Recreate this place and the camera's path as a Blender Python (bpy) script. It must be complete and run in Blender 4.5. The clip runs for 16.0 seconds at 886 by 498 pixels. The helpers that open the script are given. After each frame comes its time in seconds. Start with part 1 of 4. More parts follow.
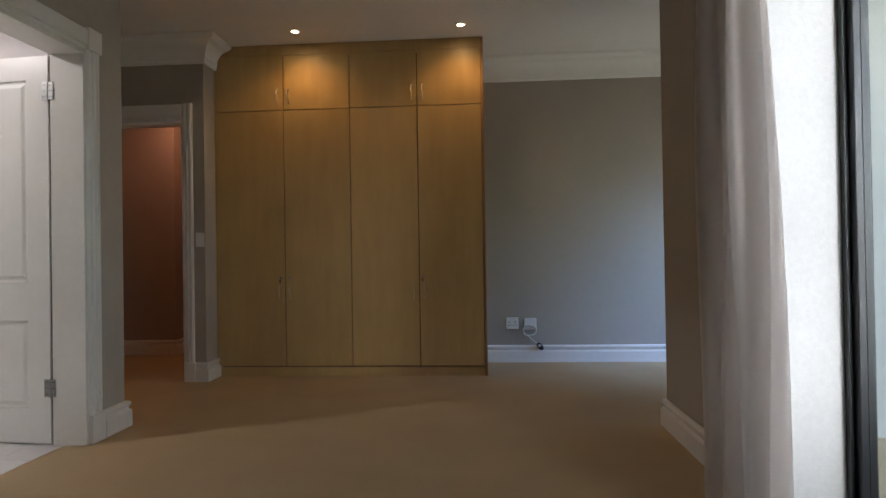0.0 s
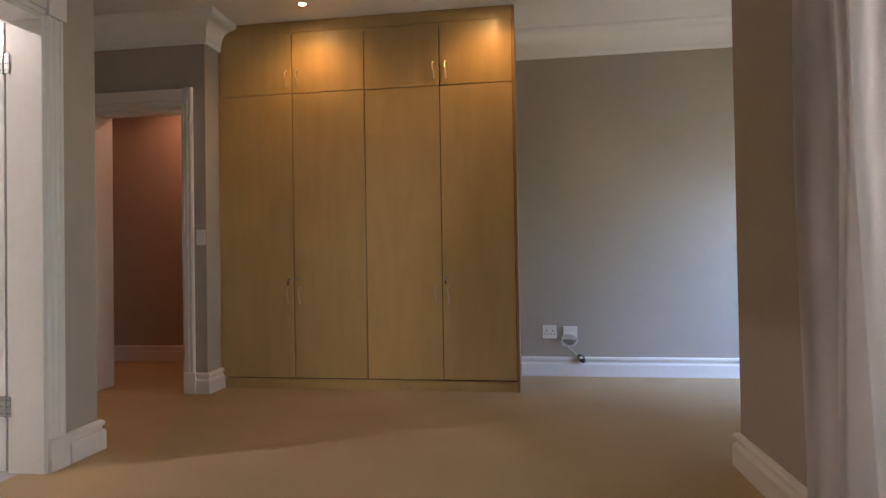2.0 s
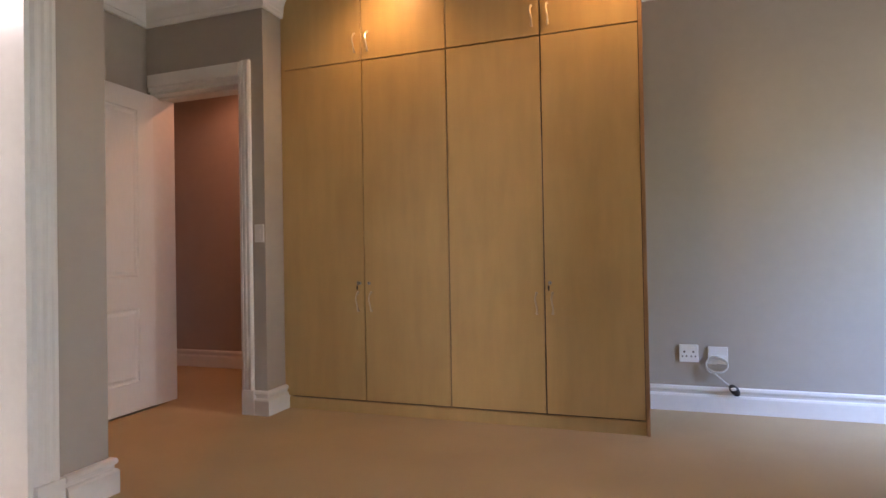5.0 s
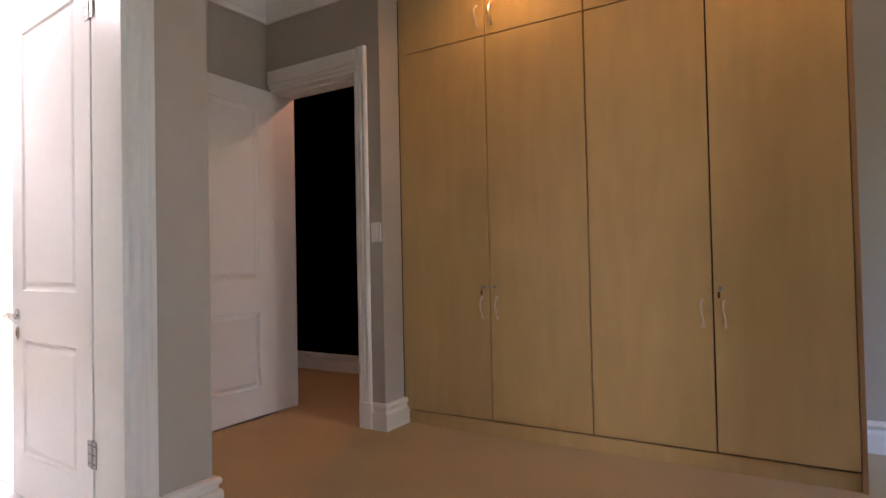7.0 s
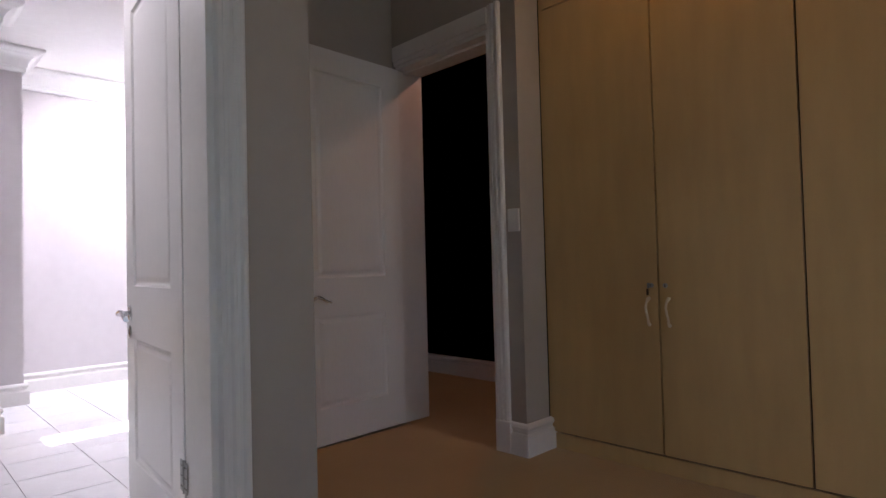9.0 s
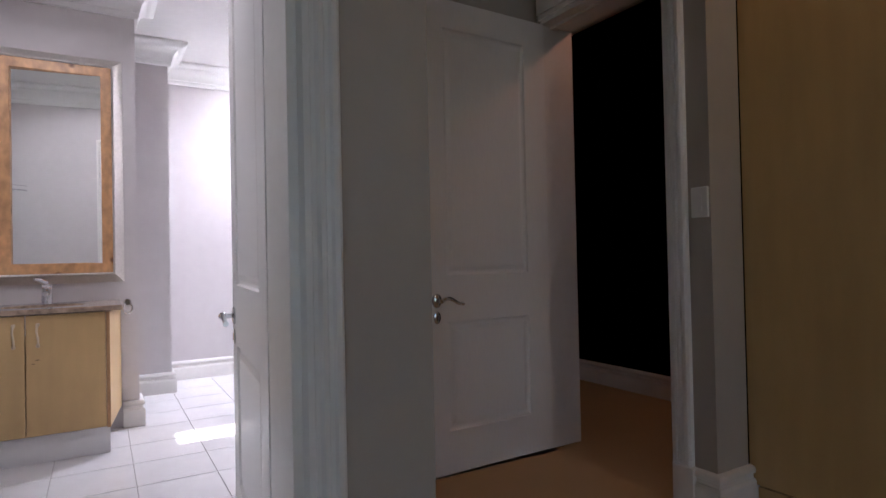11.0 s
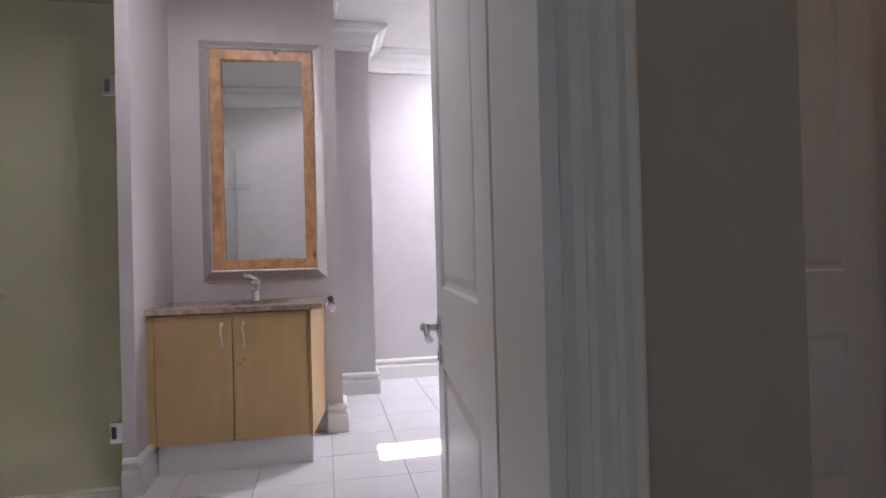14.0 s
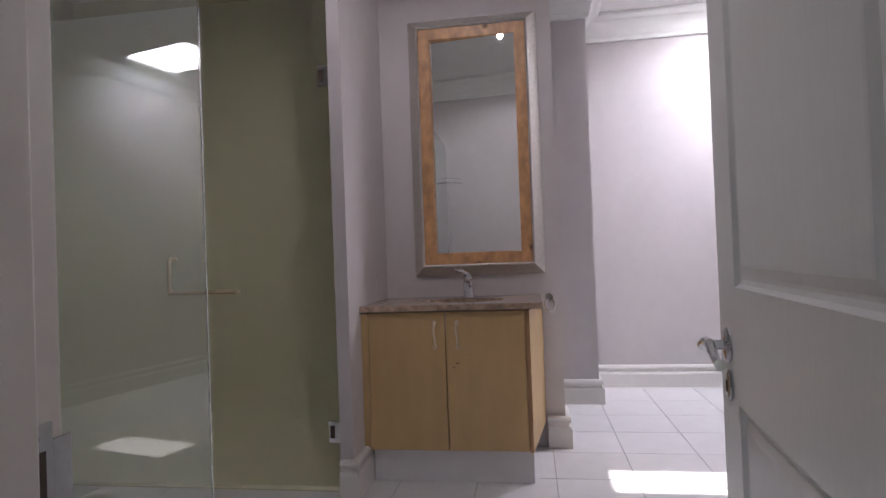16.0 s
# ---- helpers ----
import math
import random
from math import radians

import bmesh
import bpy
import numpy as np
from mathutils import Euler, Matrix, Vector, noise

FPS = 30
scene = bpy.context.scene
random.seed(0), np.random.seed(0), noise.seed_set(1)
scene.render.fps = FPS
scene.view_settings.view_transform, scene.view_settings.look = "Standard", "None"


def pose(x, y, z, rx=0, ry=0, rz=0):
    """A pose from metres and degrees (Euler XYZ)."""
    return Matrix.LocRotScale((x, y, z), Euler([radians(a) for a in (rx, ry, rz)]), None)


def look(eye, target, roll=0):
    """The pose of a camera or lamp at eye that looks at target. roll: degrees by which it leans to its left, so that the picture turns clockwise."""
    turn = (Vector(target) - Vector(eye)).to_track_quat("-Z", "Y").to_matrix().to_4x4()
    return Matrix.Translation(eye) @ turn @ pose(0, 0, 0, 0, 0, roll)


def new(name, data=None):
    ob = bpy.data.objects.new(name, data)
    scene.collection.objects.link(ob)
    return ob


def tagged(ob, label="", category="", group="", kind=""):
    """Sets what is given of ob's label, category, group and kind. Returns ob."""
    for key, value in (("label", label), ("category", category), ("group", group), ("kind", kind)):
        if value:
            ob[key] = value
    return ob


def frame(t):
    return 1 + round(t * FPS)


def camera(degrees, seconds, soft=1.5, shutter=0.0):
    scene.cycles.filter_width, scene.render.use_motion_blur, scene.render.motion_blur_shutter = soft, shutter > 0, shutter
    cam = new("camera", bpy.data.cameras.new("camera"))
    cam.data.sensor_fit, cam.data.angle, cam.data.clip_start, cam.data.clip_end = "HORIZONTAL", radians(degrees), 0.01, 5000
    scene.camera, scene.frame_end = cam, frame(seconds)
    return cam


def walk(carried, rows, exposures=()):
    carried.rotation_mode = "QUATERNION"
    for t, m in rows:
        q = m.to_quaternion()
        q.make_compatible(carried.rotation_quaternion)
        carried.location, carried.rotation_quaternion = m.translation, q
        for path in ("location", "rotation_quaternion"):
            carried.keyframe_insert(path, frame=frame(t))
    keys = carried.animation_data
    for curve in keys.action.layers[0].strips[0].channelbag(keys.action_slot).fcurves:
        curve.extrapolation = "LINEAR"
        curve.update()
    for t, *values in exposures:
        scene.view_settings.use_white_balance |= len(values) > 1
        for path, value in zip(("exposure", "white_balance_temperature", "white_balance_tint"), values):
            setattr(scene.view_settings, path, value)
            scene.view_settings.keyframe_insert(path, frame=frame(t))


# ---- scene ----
cam = camera(74.8, 16.0)
PATH = [
    (0, (0.069, 0.055, 1.012), (-0.066, 2.051, 1.03), -0.9),
    (0.5, (0.115, 0.23, 1.004), (-0.070, 2.218, 1.023), -0.8),
    (1, (0.159, 0.373, 1.001), (-0.078, 2.359, 1.023), -0.9),
    (1.5, (0.106, 0.486, 1.011), (-0.136, 2.471, 1.031), -0.8),
    (2, (0.147, 0.644, 0.991), (-0.132, 2.624, 1.017), -0.9),
    (2.5, (0.16, 0.797, 0.966), (-0.152, 2.772, 1.004), -0.9),
    (3, (0.138, 0.933, 0.948), (-0.211, 2.902, 0.993), -0.9),
    (3.2, (0.102, 0.983, 0.948), (-0.249, 2.952, 0.991), -1.0),
    (5.3, (0.076, 1.603, 0.999), (-0.647, 3.468, 1.025), -1.0),
    (5.5, (0.063, 1.631, 0.993), (-0.704, 3.478, 1.023), -1.0),
    (6, (0.021, 1.732, 0.99), (-0.861, 3.526, 1.023), -1.1),
    (6.5, (-0.031, 1.857, 0.988), (-1.004, 3.603, 1.025), -1.1),
    (7, (-0.111, 1.959, 0.984), (-1.16, 3.662, 1.025), -1.2),
    (7.5, (-0.177, 2.081, 0.965), (-1.316, 3.724, 1.016), -1.2),
    (8, (-0.266, 2.197, 0.968), (-1.497, 3.773, 1.017), -1.3),
    (8.5, (-0.356, 2.286, 0.949), (-1.68, 3.783, 1.005), -1.3),
    (8.7, (-0.385, 2.326, 0.949), (-1.751, 3.786, 1.004), -1.4),
    (10.8, (-0.829, 2.714, 0.976), (-2.524, 3.775, 1.006), -1.1),
    (11, (-0.865, 2.731, 0.978), (-2.586, 3.749, 1.004), -1.2),
    (11.5, (-0.957, 2.753, 0.976), (-2.733, 3.673, 1.002), -1.2),
    (12, (-1.053, 2.771, 0.968), (-2.874, 3.597, 0.997), -1.2),
    (12.5, (-1.156, 2.789, 0.98), (-3.014, 3.527, 1.004), -1.2),
    (13, (-1.268, 2.8, 0.981), (-3.16, 3.448, 1.005), -1.3),
    (13.5, (-1.366, 2.817, 0.981), (-3.291, 3.357, 1.003), -1.3),
    (14, (-1.483, 2.838, 0.978), (-3.442, 3.241, 0.999), -1.5),
    (14.5, (-1.6, 2.845, 0.973), (-3.587, 3.068, 0.997), -1.6),
    (15, (-1.698, 2.829, 0.97), (-3.698, 2.873, 0.993), -1.8),
    (15.5, (-1.803, 2.811, 0.957), (-3.798, 2.678, 0.984), -2.0),
    (16, (-1.882, 2.783, 0.965), (-3.859, 2.486, 0.993), -2.1),
]
EXPOSURES = [(0, 2.25, 6700, 11), (1, 2.45, 6900, 14), (2, 2.9, 7200, 18), (3, 3.4, 7100, 19), (5.5, 3.5, 6900, 22), (6.5, 3.4, 6800, 22), (7.5, 3.1, 6500, 21), (8.5, 2.45, 6150, 20), (11, 1.95, 5950, 17), (12.5, 1.88, 5950, 18), (14.5, 1.55, 6150, 18), (16, 1.2, 6200, 17)]
walk(cam, [(t, look(*p)) for t, *p in PATH], EXPOSURES)

# ---- light ----
world = bpy.data.worlds.new("world")
scene.world = world
world.use_nodes = True
wn = world.node_tree.nodes
sky = wn.new("ShaderNodeTexSky")
sky.sky_type = "NISHITA"
sky.sun_disc = False
SUN_WAY = Vector((0.40, -0.335, -1.0)).normalized()
sky.sun_elevation = math.asin(-SUN_WAY.z)
sky.sun_rotation = math.atan2(-SUN_WAY.x, -SUN_WAY.y)
wn["Background"].inputs["Strength"].default_value = 0.14
world.node_tree.links.new(sky.outputs["Color"], wn["Background"].inputs["Color"])


def lamp(name, kind, m, energy, color=(1, 1, 1), **settings):
    data = bpy.data.lights.new(name, kind)
    data.energy, data.color = energy, color
    if "size" in settings:
        data.shape, data.size, data.size_y = "RECTANGLE", settings["size"], settings["size_y"]
    if "angle" in settings:
        data.angle = settings["angle"]
    if "spot" in settings:
        data.spot_size, data.spot_blend, data.shadow_soft_size = settings["spot"], settings["blend"], settings["soft"]
    ob = new(name, data)
    ob.matrix_world = m
    return ob


WARM = (1.0, 0.57, 0.21)
sun_from = Vector((0, 0, 20)) - SUN_WAY * 10
lamp("sun", "SUN", look(sun_from, sun_from + SUN_WAY), 5.0, (1, 0.95, 0.88), angle=radians(0.6))
# sky light in the openings: patio door, window of the recess, bathroom skylight
lamp("patio_daylight", "AREA", look((1.50, 0.98, 1.2), (0, 0.98, 1.0)), 0.32, (1.0, 0.96, 0.90), size=2.4, size_y=2.2)
# narrow fill beam added outside to brighten the curtain and the white reveal
patio_curtain_fill = lamp("patio_curtain_fill", "AREA", look((1.90, 0.70, 1.5), (1.17, 2.40, 1.25)), 1.5, (0.90, 0.93, 1.0), size=0.7, size_y=2.2)
patio_curtain_fill.data.spread = radians(36)
# window out of view; blue sky stand-in aimed low on the wall
recess = lamp("recess_daylight", "AREA", look((3.16, 4.5, 1.45), (1.8, 5.5, 0.30)), 2.5, (0.32, 0.52, 1.0), size=1.3, size_y=1.4)
recess.data.spread = radians(64)
# added fills at the same window, standing in for bounce off paving and garden
paving = lamp("recess_paving_fill", "AREA", look((3.16, 4.5, 0.9), (0.9, 5.5, 2.45)), 0.38, (1.0, 0.95, 0.84), size=1.3, size_y=0.7)
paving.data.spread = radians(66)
garden = lamp("recess_garden_fill", "AREA", look((3.16, 4.5, 1.2), (1.3, 5.5, 1.05)), 0.13, (0.72, 1.0, 0.38), size=1.3, size_y=0.7)
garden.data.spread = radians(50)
lamp("skylight_daylight", "AREA", look((-5.58, 4.33, 2.90), (-5.58, 4.33, 0)), 25, (0.90, 0.91, 1.0), size=0.40, size_y=0.70)
# ceiling spots
for sx in (-1.40, -0.073):
    lamp("spot_beam", "SPOT", look((sx, 4.595, 2.785), (sx, 4.56, 0)), 1.75, WARM, spot=radians(146), blend=0.85, soft=0.025)
lamp("bath_beam", "SPOT", look((-3.36, 2.44, 2.605), (-3.36, 2.42, 0)), 9.5, (1.0, 0.95, 0.97), spot=radians(174), blend=0.4, soft=0.016)
lamp("hall_beam", "SPOT", look((-2.80, 5.52, 2.66), (-2.90, 5.55, 0)), 3.4, (1.0, 0.47, 0.27), spot=radians(164), blend=0.5, soft=0.04)


# ---- materials ----
def material(name, color, rough=0.6, metal=0.0, scale=40.0, vary=0.06, bump=0.0, bump_scale=200.0, stretch=(1, 1, 1), stain=0.05, coat=0.0,
             transmission=0.0, emit=0.0, ior=1.5, piece=0.0):
    mat = bpy.data.materials.new(name)
    mat.use_nodes = True
    n, l = mat.node_tree.nodes, mat.node_tree.links
    b = n["Principled BSDF"]
    b.inputs["Roughness"].default_value, b.inputs["Metallic"].default_value = rough, metal
    b.inputs["Coat Weight"].default_value, b.inputs["Transmission Weight"].default_value = coat, transmission
    b.inputs["IOR"].default_value = ior
    b.inputs["Base Color"].default_value = (*color, 1)
    if emit:
        b.inputs["Emission Color"].default_value, b.inputs["Emission Strength"].default_value = (*color, 1), emit
    if transmission or emit:
        return mat
    geo, place = n.new("ShaderNodeTexCoord"), n.new("ShaderNodeMapping")
    place.inputs["Scale"].default_value = stretch
    l.new(geo.outputs["Object"], place.inputs["Vector"])
    fine, broad = n.new("ShaderNodeTexNoise"), n.new("ShaderNodeTexNoise")
    fine.inputs["Scale"].default_value, fine.inputs["Detail"].default_value = scale, 6
    broad.inputs["Scale"].default_value, broad.inputs["Detail"].default_value = 1.7, 4
    l.new(place.outputs["Vector"], fine.inputs["Vector"])
    l.new(geo.outputs["Object"], broad.inputs["Vector"])
    ramps = []
    for source, amount in ((fine, vary), (broad, stain)):
        r = n.new("ShaderNodeMapRange")
        r.inputs["From Min"].default_value, r.inputs["From Max"].default_value = 0.3, 0.7
        r.inputs["To Min"].default_value, r.inputs["To Max"].default_value = 1 - amount, 1 + amount
        l.new(source.outputs["Fac"], r.inputs["Value"])
        ramps.append(r)
    if piece:
        info, r = n.new("ShaderNodeObjectInfo"), n.new("ShaderNodeMapRange")
        r.inputs["To Min"].default_value, r.inputs["To Max"].default_value = 1 - piece, 1 + piece
        l.new(info.outputs["Random"], r.inputs["Value"])
        ramps.append(r)
    value = ramps[0].outputs["Result"]
    for r in ramps[1:]:
        m = n.new("ShaderNodeMath")
        m.operation = "MULTIPLY"
        l.new(value, m.inputs[0]), l.new(r.outputs["Result"], m.inputs[1])
        value = m.outputs["Value"]
    tint = n.new("ShaderNodeVectorMath")
    tint.operation = "SCALE"
    tint.inputs[0].default_value = color
    l.new(value, tint.inputs["Scale"])
    l.new(tint.outputs["Vector"], b.inputs["Base Color"])
    rv = n.new("ShaderNodeMapRange")
    rv.inputs["To Min"].default_value, rv.inputs["To Max"].default_value = max(rough - 0.08, 0.02), min(rough + 0.08, 1)
    l.new(broad.outputs["Fac"], rv.inputs["Value"])
    l.new(rv.outputs["Result"], b.inputs["Roughness"])
    if bump:
        bn, bm_ = n.new("ShaderNodeTexNoise"), n.new("ShaderNodeBump")
        bn.inputs["Scale"].default_value, bn.inputs["Detail"].default_value = bump_scale, 3
        bm_.inputs["Strength"].default_value, bm_.inputs["Distance"].default_value = bump, 0.004
        l.new(place.outputs["Vector"], bn.inputs["Vector"])
        l.new(bn.outputs["Fac"], bm_.inputs["Height"])
        l.new(bm_.outputs["Normal"], b.inputs["Normal"])
    return mat


TAUPE = material("taupe_paint", (0.42, 0.375, 0.32), 0.62, scale=14, vary=0.02, bump=0.10, bump_scale=220, stain=0.03)
# the same taupe, with the hall's warm lamp light put into its colour
HALLP = material("taupe_paint_lamplit", (0.43, 0.34, 0.29), 0.62, scale=14, vary=0.02, bump=0.10, bump_scale=220, stain=0.03)
BATHP = material("pale_bath_paint", (0.60, 0.56, 0.55), 0.5, scale=14, vary=0.02, bump=0.08, bump_scale=220, stain=0.025)
CEIL = material("ceiling_paint", (0.84, 0.83, 0.80), 0.75, scale=20, vary=0.015, bump=0.05, bump_scale=150, stain=0.02)
WHITE = material("white_gloss_paint", (0.78, 0.75, 0.705), 0.32, scale=25, vary=0.02, bump=0.012, bump_scale=60, stain=0.03)
DOORP = material("white_door_paint", (0.80, 0.78, 0.75), 0.30, scale=60, vary=0.02, bump=0.012, bump_scale=60, stretch=(3, 3, 0.3), stain=0.03)
CARPET = material("beige_carpet", (0.51, 0.375, 0.218), 0.95, scale=260, vary=0.16, bump=0.9, bump_scale=420, stain=0.07)
MAPLE = material("maple_veneer", (0.55, 0.37, 0.158), 0.33, scale=5, vary=0.06, bump=0.008, bump_scale=40, stretch=(3, 3, 0.5), stain=0.07, piece=0.05)
MAPLE_EDGE = material("maple_edging", (0.40, 0.22, 0.10), 0.45, scale=12, vary=0.08, stretch=(4, 4, 0.5), stain=0.08)
MAPLE2 = material("vanity_veneer", (0.54, 0.365, 0.165), 0.38, scale=5, vary=0.06, bump=0.008, bump_scale=40, stretch=(3, 3, 0.6), stain=0.09, piece=0.03)
# dark brown for holes, tag and scuffs, and for shade painted into gaps
GAP = material("dark_marks_and_shade", (0.06, 0.04, 0.025), 0.7)
PINE = material("knotty_pine", (0.60, 0.33, 0.15), 0.42, scale=14, vary=0.26, bump=0.03, bump_scale=60, stretch=(1.6, 1.6, 1.0), stain=0.12)
pine_n, pine_l = PINE.node_tree.nodes, PINE.node_tree.links
pine_at, knots, knot_edge, knot_mix = (pine_n.new("ShaderNode" + k) for k in ("TexCoord", "TexVoronoi", "MapRange", "Mix"))
knots.inputs["Scale"].default_value = 8.5
knot_edge.inputs["From Min"].default_value, knot_edge.inputs["From Max"].default_value = 0.07, 0.19
knot_mix.data_type = "RGBA"
knot_mix.inputs["A"].default_value = (0.16, 0.06, 0.02, 1)
pine_base = pine_n["Principled BSDF"].inputs["Base Color"]
pine_l.new(pine_base.links[0].from_socket, knot_mix.inputs["B"])
pine_l.new(pine_at.outputs["Object"], knots.inputs["Vector"])
pine_l.new(knots.outputs["Distance"], knot_edge.inputs["Value"])
pine_l.new(knot_edge.outputs["Result"], knot_mix.inputs["Factor"])
pine_l.new(knot_mix.outputs["Result"], pine_base)
SILVER = material("brushed_silver_leaf", (0.68, 0.65, 0.60), 0.34, metal=0.85, scale=60, vary=0.06, bump=0.05)
CHROME = material("chrome", (0.72, 0.72, 0.73), 0.10, metal=1.0, scale=60, vary=0.02, stain=0.02)
STEEL = material("satin_steel", (0.36, 0.37, 0.36), 0.35, metal=0.9, scale=80, vary=0.08, bump=0.05)
GOLDY = material("satin_brass_nickel", (0.70, 0.60, 0.44), 0.34, metal=0.6, scale=80, vary=0.05)
TILE = material("white_floor_tile", (0.74, 0.72, 0.71), 0.13, scale=10, vary=0.03, bump=0.02, bump_scale=30, stain=0.03, piece=0.025)
GROUT = material("grey_grout", (0.42, 0.40, 0.38), 0.9, scale=120, vary=0.1)
OLIVE = material("olive_shower_tile", (0.68, 0.65, 0.48), 0.45, scale=7, vary=0.07, bump=0.03, bump_scale=60, stain=0.08)
GRANITE = material("brown_granite", (0.42, 0.31, 0.23), 0.15, scale=30, vary=0.4, stain=0.2)
CERAMIC = material("white_ceramic", (0.75, 0.73, 0.70), 0.12, scale=20, vary=0.01)
MIRROR = material("mirror_silver", (0.86, 0.88, 0.87), 0.0, metal=1.0, vary=0.0, stain=0.0)
mirror_b = MIRROR.node_tree.nodes["Principled BSDF"].inputs["Roughness"]
MIRROR.node_tree.links.remove(mirror_b.links[0])
mirror_b.default_value = 0.01
GREENGLASS = material("green_tinted_glass", (0.965, 0.975, 0.88), 0.30, transmission=1.0, ior=1.5)
CLEARGLASS = material("clear_glass", (0.90, 0.96, 0.93), 0.0, transmission=1.0, ior=1.5)
# opaque pale colour that paints the bright line along a glass edge
GLASSEDGE = material("glass_edge_glint", (0.62, 0.70, 0.67), 0.25, scale=30, vary=0.04)
SCREENGLASS = material("screen_glass", (0.86, 0.94, 0.90), 0.0, transmission=1.0, ior=1.6)
PLASTIC = material("white_plastic", (0.78, 0.77, 0.74), 0.35, scale=50, vary=0.02)
BLACKP = material("black_plastic", (0.015, 0.015, 0.016), 0.4, scale=50, vary=0.1)
CABLE = material("grey_cable", (0.55, 0.54, 0.52), 0.5, scale=60, vary=0.05)
BLACKAL = material("black_aluminium", (0.012, 0.013, 0.016), 0.35, metal=0.2, scale=60, vary=0.1)
LINEN = material("cream_linen", (0.84, 0.79, 0.76), 0.9, scale=320, vary=0.05, bump=0.4, bump_scale=500, stain=0.04)
# thin cloth lets daylight through
linen_n, linen_l = LINEN.node_tree.nodes, LINEN.node_tree.links
sheer, blend = linen_n.new("ShaderNodeBsdfTranslucent"), linen_n.new("ShaderNodeMixShader")
sheer.inputs["Color"].default_value = (0.80, 0.76, 0.74, 1)
blend.inputs["Fac"].default_value = 0.5
linen_l.new(linen_n["Principled BSDF"].outputs["BSDF"], blend.inputs[1])
linen_l.new(sheer.outputs["BSDF"], blend.inputs[2])
linen_l.new(blend.outputs["Shader"], linen_n["Material Output"].inputs["Surface"])
PLASTER = material("outside_plaster", (0.60, 0.60, 0.59), 0.85, scale=60, vary=0.04, bump=0.2, bump_scale=120)
PAVE = material("outside_paving", (0.24, 0.23, 0.20), 0.9, scale=30, vary=0.12, bump=0.2)
LEAF = material("hedge_leaf", (0.07, 0.12, 0.035), 0.55, scale=30, vary=0.3, stain=0.3)
BULB2 = material("lit_cool_bulb", (1.0, 0.96, 0.95), 0.5, emit=40.0)
BULB = material("lit_bulb", (1.0, 0.74, 0.42), 0.5, emit=22.0)


# ---- building helpers ----
def bm_new():
    return bmesh.new()


def box(bm, x0, x1, y0, y1, z0, z1, bevel=0.0):
    made = bmesh.ops.create_cube(bm, size=1.0)["verts"]
    bmesh.ops.scale(bm, vec=(abs(x1 - x0), abs(y1 - y0), abs(z1 - z0)), verts=made)
    bmesh.ops.translate(bm, vec=((x0 + x1) / 2, (y0 + y1) / 2, (z0 + z1) / 2), verts=made)
    if bevel:
        edges = list({e for v in made for e in v.link_edges})
        bmesh.ops.bevel(bm, geom=edges, offset=bevel, segments=2, profile=0.6, affect="EDGES")
    return bm


def cube(*a, bevel=0.0):
    return box(bm_new(), *a, bevel=bevel)


def rod(bm, a, b, r0, r1=None, seg=16):
    a, b = Vector(a), Vector(b)
    made = bmesh.ops.create_cone(bm, cap_ends=True, segments=seg, radius1=r0, radius2=r0 if r1 is None else r1, depth=(b - a).length)["verts"]
    turn = (b - a).to_track_quat("Z", "Y").to_matrix().to_4x4()
    bmesh.ops.transform(bm, matrix=Matrix.Translation((a + b) / 2) @ turn, verts=made)
    return bm


def ball(bm, c, r, squash=(1, 1, 1)):
    made = bmesh.ops.create_uvsphere(bm, u_segments=16, v_segments=10, radius=r)["verts"]
    bmesh.ops.scale(bm, vec=squash, verts=made)
    bmesh.ops.translate(bm, vec=c, verts=made)
    return bm


def tube(bm, points, r, seg=10):
    """A bent tube along points, with closed ends."""
    points = [Vector(p) for p in points]
    rings, side = [], None
    for i, p in enumerate(points):
        way = (points[min(i + 1, len(points) - 1)] - points[max(i - 1, 0)]).normalized()
        if side is None:
            side = way.orthogonal().normalized()
        side = (side - way * side.dot(way)).normalized()
        up = way.cross(side)
        rad = r(i / (len(points) - 1)) if callable(r) else r
        rings.append([bm.verts.new(p + rad * (math.cos(k * math.tau / seg) * side + math.sin(k * math.tau / seg) * up)) for k in range(seg)])
    for a, b in zip(rings, rings[1:]):
        for k in range(seg):
            bm.faces.new((a[k], a[(k + 1) % seg], b[(k + 1) % seg], b[k]))
    bm.faces.new(rings[0][::-1]), bm.faces.new(rings[-1])
    return bm


def curve_points(f, n=16):
    return [f(i / n) for i in range(n + 1)]


def sweep(bm, path, profile, close=False):
    """A moulding: profile (out from the wall, z) along a plan path, with mitred corners; the room lies to the left of the path."""
    path = [Vector(p) for p in path]
    n, rings = len(path), []
    for i, p in enumerate(path):
        ways = []
        if close or i > 0:
            ways.append((p - path[i - 1]).normalized())
        if close or i < n - 1:
            ways.append((path[(i + 1) % n] - p).normalized())
        outs = [Vector((-w.y, w.x)) for w in ways]
        m = outs[0] if len(outs) == 1 else (outs[0] + outs[1]) / (1 + outs[0].dot(outs[1]))
        rings.append([bm.verts.new((p.x + m.x * d, p.y + m.y * d, z)) for d, z in profile])
    k = len(profile)
    for a, b in list(zip(rings, rings[1:])) + ([(rings[-1], rings[0])] if close else []):
        for j in range(k):
            bm.faces.new((a[j], a[(j + 1) % k], b[(j + 1) % k], b[j]))
    if not close:
        bm.faces.new(rings[0]), bm.faces.new(rings[-1][::-1])
    return bm


